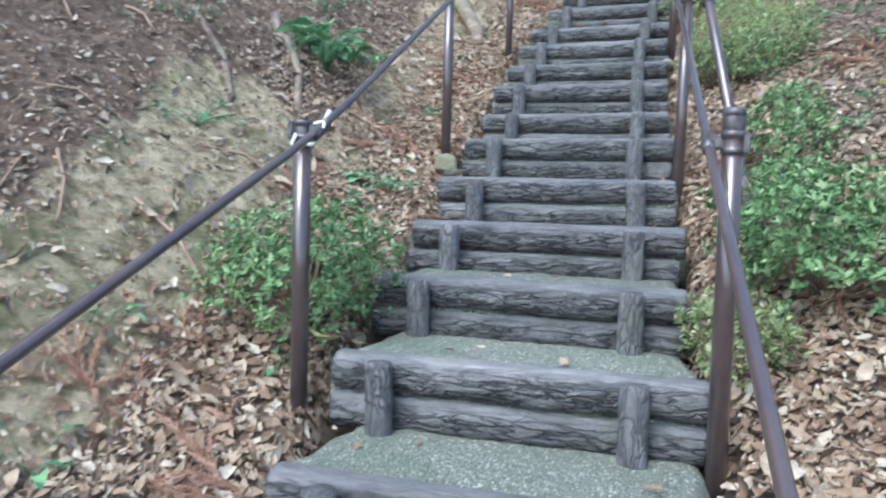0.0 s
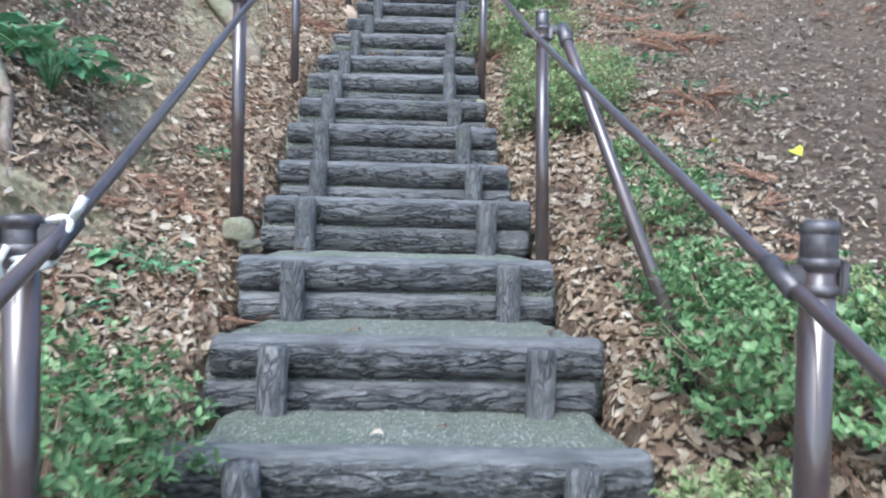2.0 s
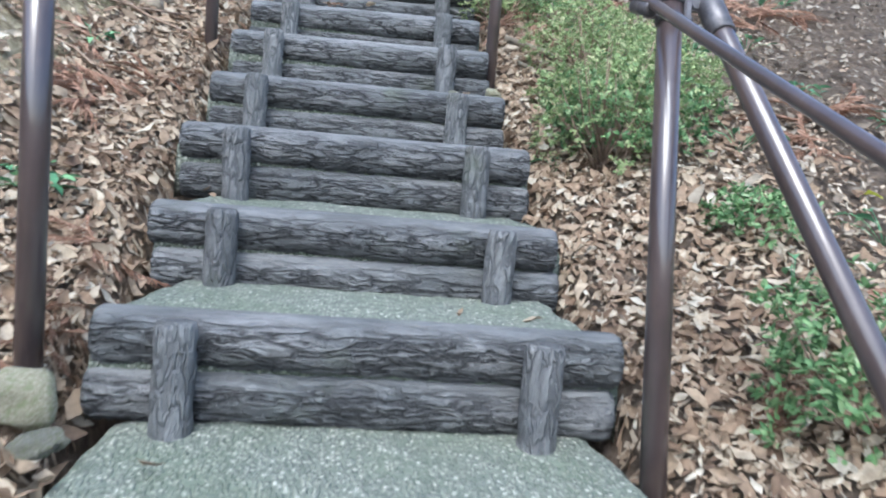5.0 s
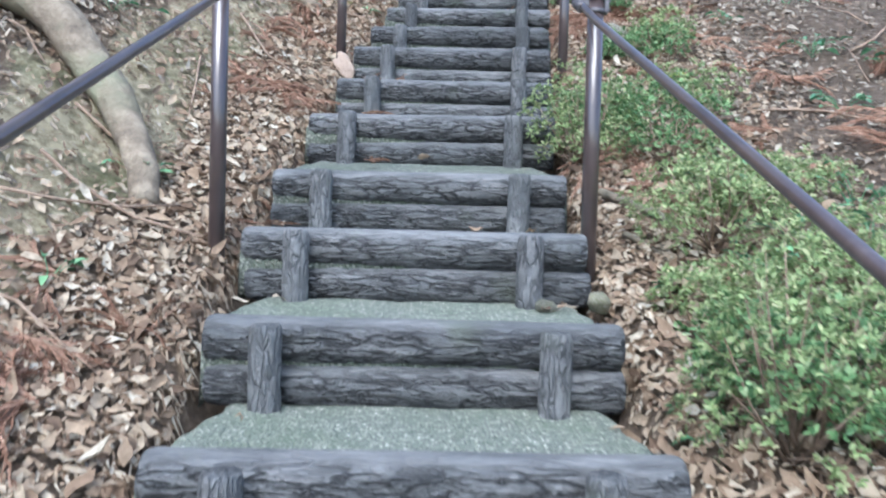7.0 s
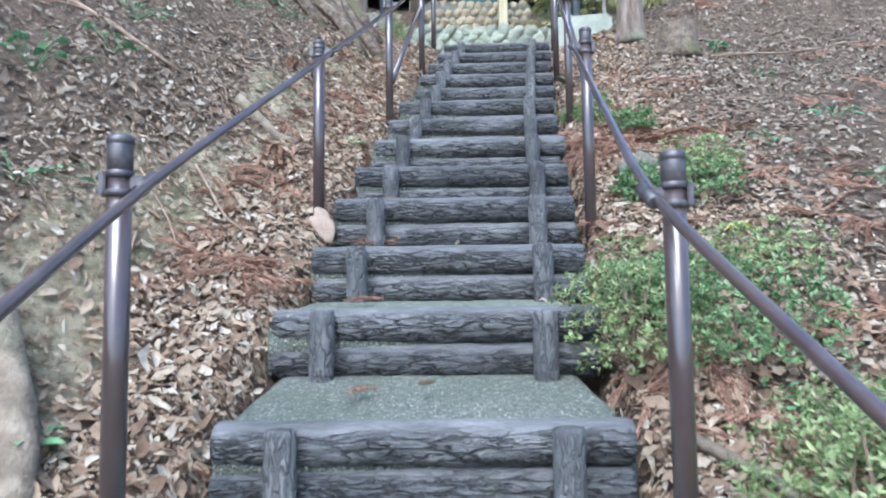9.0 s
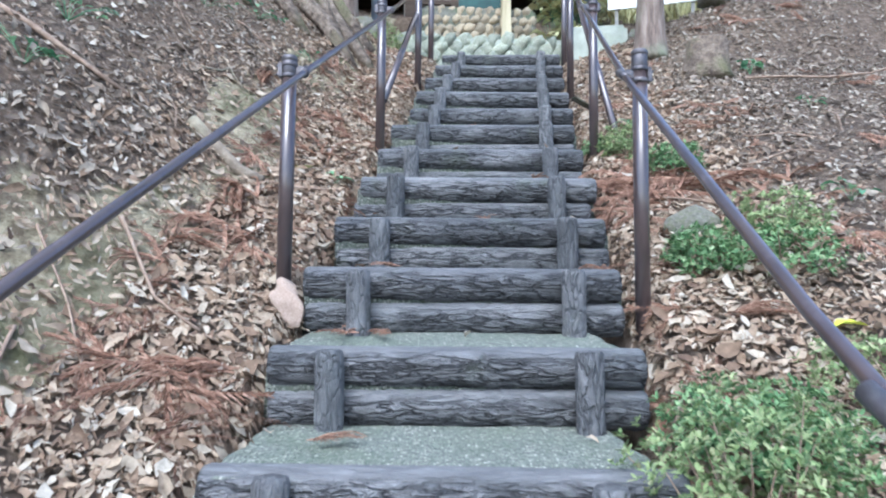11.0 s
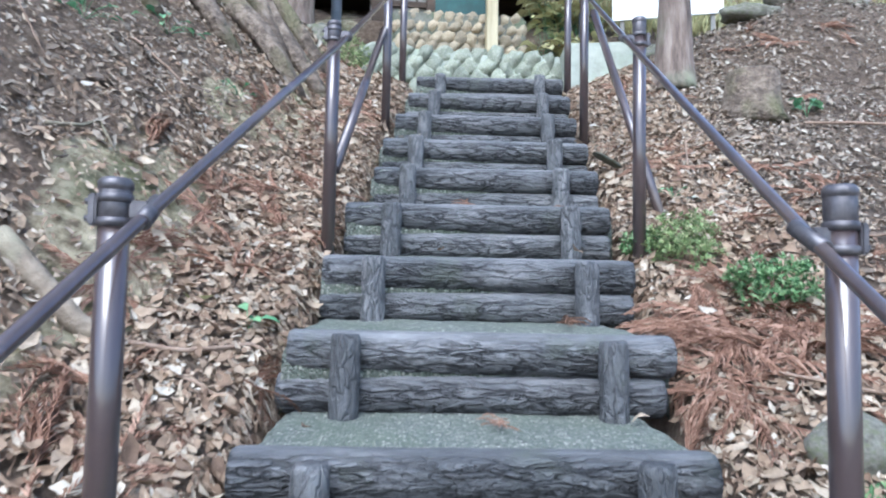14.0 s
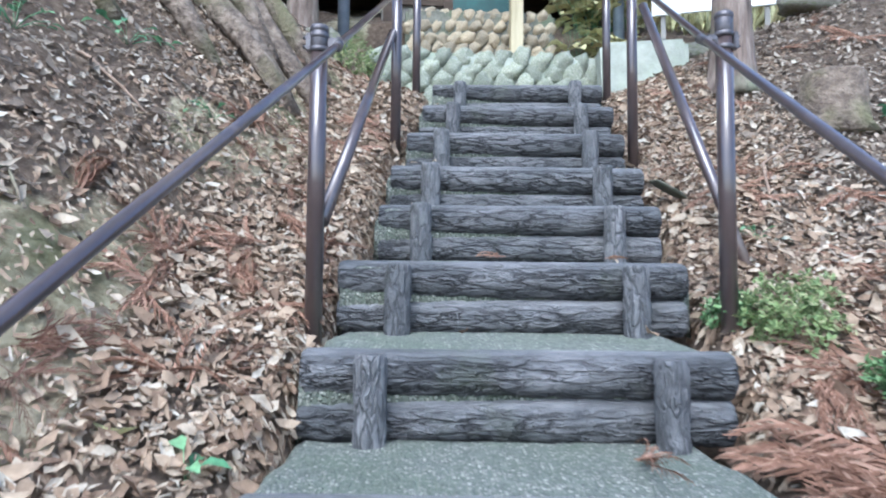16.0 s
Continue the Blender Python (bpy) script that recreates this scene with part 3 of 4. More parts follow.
def shrub(x, y, radius, height, label, mat, seed, tips=260, leaf=0.026, squash=1.0, lift=0.0):
    r = random.Random(seed)
    base = on_ground(x, y, -0.02)
    t = thing("shrub", label, "shrub", Matrix.Translation(base), "shrubs beside the stairs")
    placed, stems = [], []
    for k in range(tips):
        a = r.uniform(0, 2 * math.pi)
        up = r.uniform(-0.9, 1.0)
        rad = (1 - abs(up) ** 3) ** 0.5 * radius
        grow = r.uniform(0.62, 1.0) if r.random() < 0.8 else r.uniform(0.3, 0.7)
        lump = 1 + 0.32 * noise.noise(Vector((math.cos(a) * 1.9, math.sin(a) * 1.9, up * 2 + seed)))
        tip = Vector((math.cos(a) * rad * grow * lump, math.sin(a) * rad * grow * lump * squash, height * (0.47 + 0.53 * up * grow * lump) + lift))
        slope = ground_z(x + tip.x, y + tip.y) - base.z
        tip.z = max(tip.z, slope + 0.02)
        axis = (tip - Vector((0, 0, height * 0.2))).normalized() * 0.7 + Vector((0, 0, 0.6)) + Vector((r.uniform(-.3, .3), r.uniform(-.3, .3), 0))
        frame_m = axis.normalized().to_track_quat("Z", "Y").to_matrix()
        for j in range(r.randint(5, 7)):
            rot = frame_m @ Euler((0, 0, r.uniform(0, 6.28))).to_matrix() @ Euler((radians(r.uniform(5, 50)), 0, 0)).to_matrix()
            placed.append((turn_array(rot), np.array(tip) + np.array([r.uniform(-.008, .008) for _ in range(3)]), leaf * r.uniform(0.7, 1.3), leaf * r.uniform(0.36, 0.5), r.uniform(-.2, .1)))
        if k % 18 == 0:
            mid = tip * 0.5 + Vector((r.uniform(-.03, .03), r.uniform(-.03, .03), 0))
            stems.append([Vector((r.uniform(-.02, .02), r.uniform(-.02, .02), 0)), mid, tip])
    part("foliage", leaves_mesh("foliage", placed, mat), t)
    verts, faces = [], []
    for s in stems:
        me = tube("stem", s, [0.005, 0.003, 0.0015], TWIG, 5)
        o = len(verts)
        verts += [tuple(v.co) for v in me.vertices]
        faces += [tuple(o + i for i in p.vertices) for p in me.polygons]
        bpy.data.meshes.remove(me)
    tagged(part("branching_stem", mesh_of("branching_stem", verts, faces, TWIG), t), "thin brown stems", kind="stuff")
    return t


def herb(x, y, n, leaf, reach, label, seed, height=0.1, mat=None):
    r = random.Random(seed)
    base = on_ground(x, y, -0.005)
    t = thing("seedling", label, "plant", Matrix.Translation(base), "green seedlings in the leaf litter")
    placed = []
    verts, faces = [], []
    for k in range(n):
        a = r.uniform(0, 6.28)
        q = Vector((math.cos(a) * reach * r.uniform(.2, 1), math.sin(a) * reach * r.uniform(.2, 1), 0))
        q.z = max(0.0, ground_z(x + q.x, y + q.y) - base.z) + height * r.uniform(.4, 1)
        rot = Euler((0, 0, a - math.pi / 2)).to_matrix() @ Euler((radians(r.uniform(-35, 15)), radians(r.uniform(-25, 25)), 0)).to_matrix()
        s = leaf * r.uniform(.65, 1.2)
        placed.append((turn_array(rot), np.array(q), s, s * 0.52, -0.3))
        me = tube("stalk", [Vector((0, 0, 0)), q * 0.5 + Vector((0, 0, height * .2)), q], 0.0013, HERB, 4)
        o = len(verts)
        verts += [tuple(v.co) for v in me.vertices]
        faces += [tuple(o + i for i in p.vertices) for p in me.polygons]
        bpy.data.meshes.remove(me)
    part("foliage", leaves_mesh("foliage", placed, mat or HERB), t)
    tagged(part("branching_stalk", mesh_of("branching_stalk", verts, faces, HERB), t), "thin green stalks", kind="stuff")
    return t


SHRUBS = [  # x, y, radius, height, material, tips, leaf
    (-0.64, 0.56, 0.35, 0.46, GREEN, 860, 0.026), (1.05, 1.86, 0.24, 0.36, GREEN, 380, 0.024), (1.04, 0.82, 0.38, 0.46, GREEN, 860, 0.028),
    (0.76, 0.50, 0.16, 0.28, LIME, 220, 0.024), (1.00, 1.40, 0.19, 0.26, GREEN, 300, 0.025), (0.84, 2.95, 0.25, 0.52, LIME, 520, 0.019),
    (0.97, 3.72, 0.28, 0.36, LIME, 520, 0.020), (1.22, 3.40, 0.26, 0.28, LIME, 420, 0.018), (0.94, 3.05, 0.32, 0.30, GREEN, 560, 0.022),
    (0.70, 4.42, 0.26, 0.42, LIME, 560, 0.020), (1.02, 4.30, 0.24, 0.38, GREEN, 360, 0.020), (1.32, 5.40, 0.22, 0.20, GREEN, 230, 0.022),
    (1.10, 5.55, 0.15, 0.18, GREEN, 280, 0.022), (1.42, 5.62, 0.20, 0.24, LIME, 240, 0.022), (0.84, 4.70, 0.22, 0.24, GREEN, 420, 0.022),
    (1.21, 6.82, 0.13, 0.21, LIME, 320, 0.020), (1.36, 6.48, 0.14, 0.18, GREEN, 240, 0.023), (1.25, 4.75, 0.24, 0.24, LIME, 280, 0.020),
    (0.66, 0.40, 0.07, 0.10, GREEN, 50, 0.022), (1.28, 0.30, 0.16, 0.18, GREEN, 160, 0.028), (1.35, 1.05, 0.24, 0.30, LIME, 280, 0.026),
    (1.15, 3.95, 0.24, 0.22, LIME, 300, 0.020), (1.38, 3.95, 0.20, 0.18, LIME, 200, 0.018), (1.10, 3.25, 0.30, 0.30, LIME, 420, 0.020), (0.82, 3.45, 0.14, 0.16, LIME, 180, 0.020), (1.18, 2.55, 0.16, 0.16, GREEN, 140, 0.024), (1.10, 6.95, 0.09, 0.12, GREEN, 100, 0.020),
]
for i, (x, y, rad, h, mat, tips, leaf) in enumerate(SHRUBS):
    shrub(x, y, rad, h, "dense dark green azalea shrub in leaf litter" if mat is GREEN else "pale yellow-green low shrub beside the handrail", mat, i + 3, tips, leaf)
HERBS = [  # x, y, leaves, leaf length, reach, height
    (-1.38, 2.22, 64, 0.125, 0.25, 0.26), (-1.24, 2.62, 12, 0.07, 0.09, 0.10), (-1.48, 1.12, 26, 0.05, 0.22, 0.06), (-0.86, 1.54, 11, 0.085, 0.06, 0.07), (-0.72, 1.58, 34, 0.042, 0.14, 0.09),
    (-0.86, 1.20, 9, 0.055, 0.10, 0.08), (-0.84, 1.34, 6, 0.055, 0.06, 0.07), (-0.80, 2.56, 14, 0.055, 0.08, 0.09), (-1.62, 2.75, 16, 0.06, 0.2, 0.1), (-0.32, 6.38, 4, 0.065, 0.03, 0.06),
    (-0.60, 0.28, 6, 0.045, 0.06, 0.07), (0.79, 3.55, 4, 0.06, 0.04, 0.05), (-1.35, 4.75, 12, 0.06, 0.2, 0.08), (-1.6, 5.3, 14, 0.07, 0.22, 0.1),
    (-1.45, 5.75, 10, 0.06, 0.16, 0.08), (-1.55, 6.3, 12, 0.06, 0.2, 0.1), (-1.25, 7.5, 14, 0.06, 0.22, 0.07), (-1.0, 7.9, 12, 0.055, 0.2, 0.07),
    (-1.5, 7.7, 12, 0.06, 0.2, 0.08), (-0.62, 7.8, 9, 0.045, 0.12, 0.06), (-0.95, 4.0, 7, 0.06, 0.1, 0.07), (-0.95, 3.4, 5, 0.06, 0.08, 0.06),
    (2.72, 8.35, 10, 0.09, 0.1, 0.12), (1.45, 7.45, 8, 0.04, 0.07, 0.06), (2.4, 6.1, 8, 0.07, 0.14, 0.09), (2.7, 7.5, 7, 0.06, 0.1, 0.08),
    (1.20, 3.62, 22, 0.05, 0.16, 0.16), (1.36, 3.52, 20, 0.05, 0.16, 0.14), (1.02, 3.48, 18, 0.045, 0.14, 0.14), (1.12, 4.02, 20, 0.05, 0.16, 0.14), (1.50, 3.82, 16, 0.05, 0.18, 0.12),
    (1.92, 4.62, 14, 0.06, 0.14, 0.1), (2.10, 5.22, 14, 0.06, 0.16, 0.1), (1.82, 3.90, 12, 0.055, 0.14, 0.1), (2.42, 5.02, 12, 0.06, 0.14, 0.1), (1.72, 3.32, 12, 0.055, 0.12, 0.09), (2.02, 3.02, 12, 0.06, 0.14, 0.1), (1.42, 2.12, 12, 0.055, 0.12, 0.09),
    (1.9, 5.9, 7, 0.06, 0.1, 0.08), (2.2, 4.4, 8, 0.07, 0.14, 0.09), (1.55, 2.5, 8, 0.06, 0.12, 0.08), (0.68, 3.02, 3, 0.05, 0.03, 0.04), (-1.05, 0.05, 6, 0.06, 0.1, 0.06),
    (-0.9, -0.35, 8, 0.06, 0.12, 0.07), (-1.9, 1.6, 12, 0.06, 0.25, 0.1), (-1.7, 3.1, 12, 0.07, 0.25, 0.1), (1.35, 3.0, 10, 0.05, 0.14, 0.1), (1.15, 2.3, 8, 0.06, 0.12, 0.08),
]
for i, (x, y, n, leaf, reach, h) in enumerate(HERBS):
    herb(x, y, n, leaf, reach, "small bright green broad-leaved seedling among dead leaves", 50 + i, h)
for i, (x, y) in enumerate([(1.62, 2.72), (1.95, 2.55), (1.25, 5.05)]):
    herb(x, y, 1, 0.10, 0.02, "single fresh yellow leaf on the litter", 150 + i, 0.05, YELLOW)


# ---- dead leaves on the ground ----
rng = random.Random(21)
LEAVES, OLD_LEAVES = [], []


def drop_leaf(x, y, low, high, lift=0.012, z=None, pile=LEAVES):
    base = ground_turn(x, y) if z is None else Matrix.Identity(3)
    rot = base @ Euler((0, 0, rng.uniform(0, 6.28))).to_matrix() @ Euler((rng.gauss(0, .27), rng.gauss(0, .30), 0)).to_matrix()
    size = rng.uniform(low, high)
    at = on_ground(x, y, rng.uniform(0.006, lift + 0.02)) if z is None else Vector((x, y, z + 0.006))
    pile.append((turn_array(rot), np.array(at), size, size * rng.uniform(0.30, 0.50), rng.uniform(-0.6, 0.6)))


def bare_face(d, x, y):
    """Leaves slide off the cut face of the bank; a few stay."""
    return d > 0.95 and rng.random() < 0.76 * bare_amount(x, y)


for k in range(46000):
    y = rng.uniform(-2.4, 9.9)
    d = 0.55 + abs(rng.gauss(0, 0.55))
    side = -1 if rng.random() < 0.52 else 1
    x = stair_x(y) + side * d
    if side < 0 and bare_face(d, x, y):
        continue
    drop_leaf(x, y, 0.024, 0.050 + 0.045 * rng.random() ** 2, pile=OLD_LEAVES if d + rng.gauss(0, 0.2) > 1.35 else LEAVES)
for k in range(44000):
    y = rng.uniform(-2.4, 10.4)
    x = stair_x(y) + (rng.uniform(0.6, 5.0) if rng.random() < 0.5 else -rng.uniform(0.8, 4.2))
    if x < stair_x(y) and bare_face(stair_x(y) - x, x, y):
        continue
    far = abs(x - stair_x(y)) + 0.5 * noise.noise(Vector((x, y, 5)))
    drop_leaf(x, y, 0.018, 0.042 + 0.04 * rng.random() ** 2, pile=OLD_LEAVES if far > 1.35 else LEAVES)
for (sx, sy, sz, turn), above in zip(ALL_STEPS, ALL_STEPS[1:]):
    slope = max(0.0, above[2] - sz - 0.205)
    for k in range(rng.randint(2, 6)):
        edge = rng.choice((-1, 1)) * rng.uniform(0.36, 0.53) if rng.random() < .8 else rng.uniform(-.4, .4)
        drop_leaf(sx + edge, sy + rng.uniform(0.17, 0.42), 0.025, 0.06, z=sz + slope * .8)
for k in range(9000):
    x, y = rng.uniform(1.4, 6.0), rng.uniform(7.0, 10.6)
    drop_leaf(x, y, 0.02, 0.06, pile=OLD_LEAVES)
tagged(new("leaf_litter", leaves_mesh("leaf_litter", LEAVES, DEAD, 0.055)), "thick layer of curled brown and tan dead leaves", "leaf litter", kind="stuff")


tagged(new("old_leaf_litter", leaves_mesh("old_leaf_litter", OLD_LEAVES, OLD_DEAD, 0.06)), "weathered grey-brown small dead leaves on the slopes", "leaf litter", kind="stuff")


# crumbs of broken leaves between the whole ones
crumb_v, crumb_f = [], []
for k in range(76000):
    y = rng.uniform(-2.0, 9.9)
    d = 0.54 + abs(rng.gauss(0, 0.75))
    side = -1 if rng.random() < 0.55 else 1
    x = stair_x(y) + side * d
    if side < 0 and d > 0.95 and rng.random() < 0.6 * bare_amount(x, y):
        continue
    a, ln, wd = rng.uniform(0, 6.28), rng.uniform(0.010, 0.030), rng.uniform(0.003, 0.009)
    dx, dy = math.cos(a) * ln * .5, math.sin(a) * ln * .5
    wx, wy = -math.sin(a) * wd * .5, math.cos(a) * wd * .5
    z, o = ground_z(x, y), len(crumb_v)
    zx, zy = (ground_z(x + .03, y) - z) / .03, (ground_z(x, y + .03) - z) / .03
    up = rng.uniform(.010, .026)
    for u, v, t in ((-1, -1, 0), (1, -.6, rng.uniform(0, .012)), (1.1, .8, rng.uniform(0, .008)), (-.8, 1, rng.uniform(0, .008))):
        px, py = dx * u + wx * v, dy * u + wy * v
        crumb_v.append((x + px, y + py, z + zx * px + zy * py + up + t))
    crumb_f.append((o, o + 1, o + 2, o + 3))
tagged(new("leaf_crumbs", mesh_of("leaf_crumbs", crumb_v, crumb_f, DEAD, False)), "fine broken brown leaf crumbs between the dead leaves", "leaf litter", kind="stuff")


# ---- dead cedar sprays ----
def cedar_arrays(seed, length=0.22):
    """A fallen conifer spray: a curved stem, side shoots and drooping needles, flat on the ground."""
    r = random.Random(seed)
    verts, faces = [], []

    def strand(pts, w):
        o = len(verts)
        for i, p in enumerate(pts):
            k = w * (1 - 0.8 * i / (len(pts) - 1))
            verts.extend([(p[0] - k, p[1], p[2]), (p[0] + k * .5, p[1] + k * .8, p[2]), (p[0] + k * .4, p[1] - k * .6, p[2] + k)])
        for i in range(len(pts) - 1):
            for j in range(3):
                a, b = o + i * 3 + j, o + i * 3 + (j + 1) % 3
                faces.append((a, b, b + 3, a + 3))

    for frond in range(6):
        a0, bend, reach = r.uniform(-1.3, 1.3), r.uniform(-0.9, 0.9), length * r.uniform(0.7, 1.15)
        start = np.array([r.uniform(-.04, .04), r.uniform(-.04, .04), 0.004])
        lift = r.uniform(0.05, 0.22)
        line = [start + reach * u * np.array([math.sin(a0 + bend * u), math.cos(a0 + bend * u), lift * math.sin(3 * u)]) for u in np.linspace(0, 1, 9)]
        strand(line[::2], 0.0030)
        for k in range(26):
            u = 0.10 + 0.88 * k / 25
            i = min(7, int(u * 8))
            p = line[i] + (line[i + 1] - line[i]) * (u * 8 - i)
            a1 = a0 + bend * u * 1.5 + (-1) ** k * r.uniform(.45, .8)
            q = reach * (0.34 - 0.22 * u) * r.uniform(.7, 1.2)
            hook = -(-1) ** k * r.uniform(.2, .6)
            strand([p + q * v * np.array([math.sin(a1 + hook * v), math.cos(a1 + hook * v), r.uniform(0, .18) - 0.25 * v * v]) for v in (0, .5, 1)], 0.0030)
    return np.array(verts), faces


SPRAYS = [cedar_arrays(s) for s in range(4)]
SPRAY_MESH = [mesh_of("cedar_spray", v, f, CEDAR, False) for v, f in SPRAYS]
PLACES = [  # x, y, size, turn; sprays that lie apart
    (-0.76, 4.98, 1.0, 40), (-0.53, 4.13, 0.9, 200), (-0.55, 5.67, 1.1, 120), (-0.62, 5.55, 1.0, 20), (0.91, 5.29, 0.9, 80), (1.05, 5.22, 0.8, 250),
    (1.23, 6.46, 1.1, 300), (1.32, 6.35, 1.1, 190), (1.15, 6.30, 1.0, 100), (-0.65, 5.78, 1.1, 320), (-0.76, 2.10, 1.0, 95), (-0.68, 2.15, 0.9, 280), (-0.5, 4.95, .7, 20),
    (-0.50, 5.05, 1.0, 60), (-0.62, 5.0, 1.1, 150), (-0.6, 6.0, 1.0, 10), (-0.35, 7.3, 0.9, 70), (-0.30, 7.55, 0.9, 170), (1.05, 6.05, 1.0, 130),
    (-0.80, 3.05, 1.1, 80), (-0.92, 3.2, 1.1, 170), (-0.95, 2.95, 1.0, 260), (-0.72, 3.3, 0.9, 350), (1.78, 6.15, 1.2, 20), (1.5, 4.4, 1.1, 80), (0.85, 6.0, .9, 330),
    (-0.42, 6.6, 1.0, 10), (-0.55, 6.9, 1.0, 100), (-0.25, 7.0, 0.8, 200), (-0.8, 7.0, 0.9, 300), (-0.48, 7.95, 1.0, 20), (0.75, 4.95, 0.7, 140), (1.75, 6.9, 1, 20),
    (1.95, 4.15, 1.4, 40), (2.10, 4.42, 1.3, 150), (1.75, 3.18, 1.3, 250), (1.62, 3.00, 1.2, 70), (2.30, 5.00, 1.4, 300), (1.82, 5.02, 1.3, 190), (2.00, 4.28, 1.4, 260), (1.70, 3.08, 1.3, 10),
    (1.07, 6.20, 1.4, 20), (1.18, 6.28, 1.5, 130), (1.02, 6.12, 1.2, 260), (1.26, 6.18, 1.4, 330), (1.12, 6.34, 1.3, 70), (1.35, 6.28, 1.4, 200), (1.22, 6.10, 1.3, 10), (0.98, 6.24, 1.1, 110),
    (1.18, 6.62, 1.0, 150), (1.30, 6.60, 1.0, 60), (-0.30, 6.15, .9, 240), (-0.72, 6.35, 1.0, 130), (-0.15, 7.35, .8, 300),
]
for i, (x, y, size, turn) in enumerate(PLACES):
    m = Matrix.Translation(on_ground(x, y, 0.018)) @ (ground_turn(x, y) @ Euler((0, 0, radians(turn))).to_matrix()).to_4x4() @ Matrix.Diagonal((size, size, size * 1.5, 1))
    thing("cedar_spray", "rust-brown fallen cedar spray lying on dead leaves", "cedar spray", m, "fallen cedar sprays", data=SPRAY_MESH[i % 4])
for i, (k, dx, size, turn) in enumerate([(2, -0.45, .55, 60), (10, -0.28, .6, 250), (11, -0.30, .6, 80), (11, -0.18, .5, 100), (9, -0.2, .5, 270), (12, -.22, .5, 80), (12, .55, .55, 95), (14, .28, .7, 260),
                                        (16, 0.0, .5, 80), (16, .36, .45, 270), (13, .1, .4, 90), (8, -0.5, .5, 20)]):
    sx, sy, sz, st = STEPS[k]
    thing("cedar_spray", "rust-brown cedar spray lying on a gravel tread", "cedar spray", Matrix.Translation((sx + dx, sy + 0.28, sz + 0.006 + max(0.0, STEPS[k + 1][2] - sz - .205) * .6)) @ pose(0, 0, 0, 0, 0, turn) @ Matrix.Diagonal((size * 1.05, size * 0.8, size * 1.3, 1)), "fallen cedar sprays", data=SPRAY_MESH[i % 4])
bulk_v, bulk_f, off = [], [], 0
for k in range(430):
    y = rng.uniform(-1.5, 10.2)
    x = stair_x(y) + ((rng.uniform(0.62, 4.8) if rng.random() < 0.6 else 0.6 + abs(rng.gauss(0, .5))) if rng.random() < 0.7 else -rng.uniform(0.60, 1.15))
    if noise.noise(Vector((x * .9, y * .9, 8))) < -0.12:
        continue
    v, f = SPRAYS[k % 4]
    s = rng.uniform(.5, 1.15)
    rot = turn_array(ground_turn(x, y) @ Euler((0, 0, rng.uniform(0, 6.28))).to_matrix())
    bulk_v.append((v * s) @ rot.T + np.array(on_ground(x, y, 0.014)))
    bulk_f += [tuple(off + i for i in q) for q in f]
    off += len(v)
tagged(new("cedar_litter", mesh_of("cedar_litter", np.concatenate(bulk_v), bulk_f, CEDAR, False)), "scattered rust-brown cedar twigs over the litter", "cedar litter", kind="stuff")


# ---- sticks, roots and stones ----
def stick(pts, radius, label, mat=TWIG, name="fallen_stick", sides=7, category="stick"):
    line = []
    for a, b in zip(pts, pts[1:]):
        for s in (0, .34, .67):
            x, y = a[0] + (b[0] - a[0]) * s, a[1] + (b[1] - a[1]) * s
            line.append(on_ground(x, y, radius * .7 + (a[2] * (1 - s) + b[2] * s)))
    line.append(on_ground(pts[-1][0], pts[-1][1], radius * .7 + pts[-1][2]))
    n = len(line)
    me = tube(name, line, [radius * (1 - .45 * i / n) for i in range(n)], mat, sides, True, 0.25)
    return thing(name, label, category, data=me)


stick([(-1.60, 4.30, .05), (-1.34, 4.26, .07), (-1.10, 4.17, .05), (-0.97, 4.04, .03), (-0.90, 3.93, .0), (-0.88, 3.86, -.06)], 0.082, "pale bare exposed tree root curving down the bank", ROOT, "exposed_root", 14, "root")
stick([(-0.95, 6.22, 0), (-0.62, 6.16, 0)], 0.038, "short thick brown branch lying on the bank", ROOT, "fallen_branch", 12, "branch")
stick([(-1.75, 5.95, 0.02), (-1.15, 6.03, 0.01)], 0.016, "long grey fallen stick on dead leaves")
stick([(-0.95, 5.45, .02), (-0.75, 5.2, .03), (-0.60, 5.15, .02)], 0.007, "thin curved twig beside the leaf litter")
stick([(-1.15, 3.75, .04), (-0.85, 3.72, .04), (-0.6, 3.78, .02)], 0.007, "thin twig lying across dead leaves")
stick([(-1.2, 3.55, .01), (-0.75, 3.85, .05)], 0.006, "thin twig lying across dead leaves")
stick([(-0.8, 6.2, .0), (-0.4, 6.1, .02), (-0.22, 6.02, .01)], 0.007, "long thin bowed twig on dead leaves")
stick([(0.70, 4.10, .03), (0.85, 3.90, .03), (0.92, 3.70, .0)], 0.018, "pale forked dead branch beside the shrubs", ROOT)
stick([(0.72, 3.85, .02), (0.84, 3.68, .0)], 0.012, "pale short dead branch beside the shrubs", ROOT)
stick([(1.05, 6.2, .0), (1.2, 6.0, .06), (1.4, 5.95, .02)], 0.006, "thin arching twig over litter")
stick([(-0.75, 1.1, .0), (-0.62, 1.35, .0)], 0.015, "short brown fallen stick on dead leaves")
stick([(2.6, 8.2, .02), (3.4, 7.9, .06), (4.0, 8.2, .03)], 0.01, "thin bare branch lying on the slope")
stick([(1.6, 7.6, .0), (1.7, 7.85, .07), (1.85, 7.9, .1)], 0.007, "thin pale curved twig standing from the litter")
stick([(2.3, 5.2, .02), (3.1, 5.9, .06), (3.6, 5.8, .02)], 0.009, "thin bare branch lying on the slope")
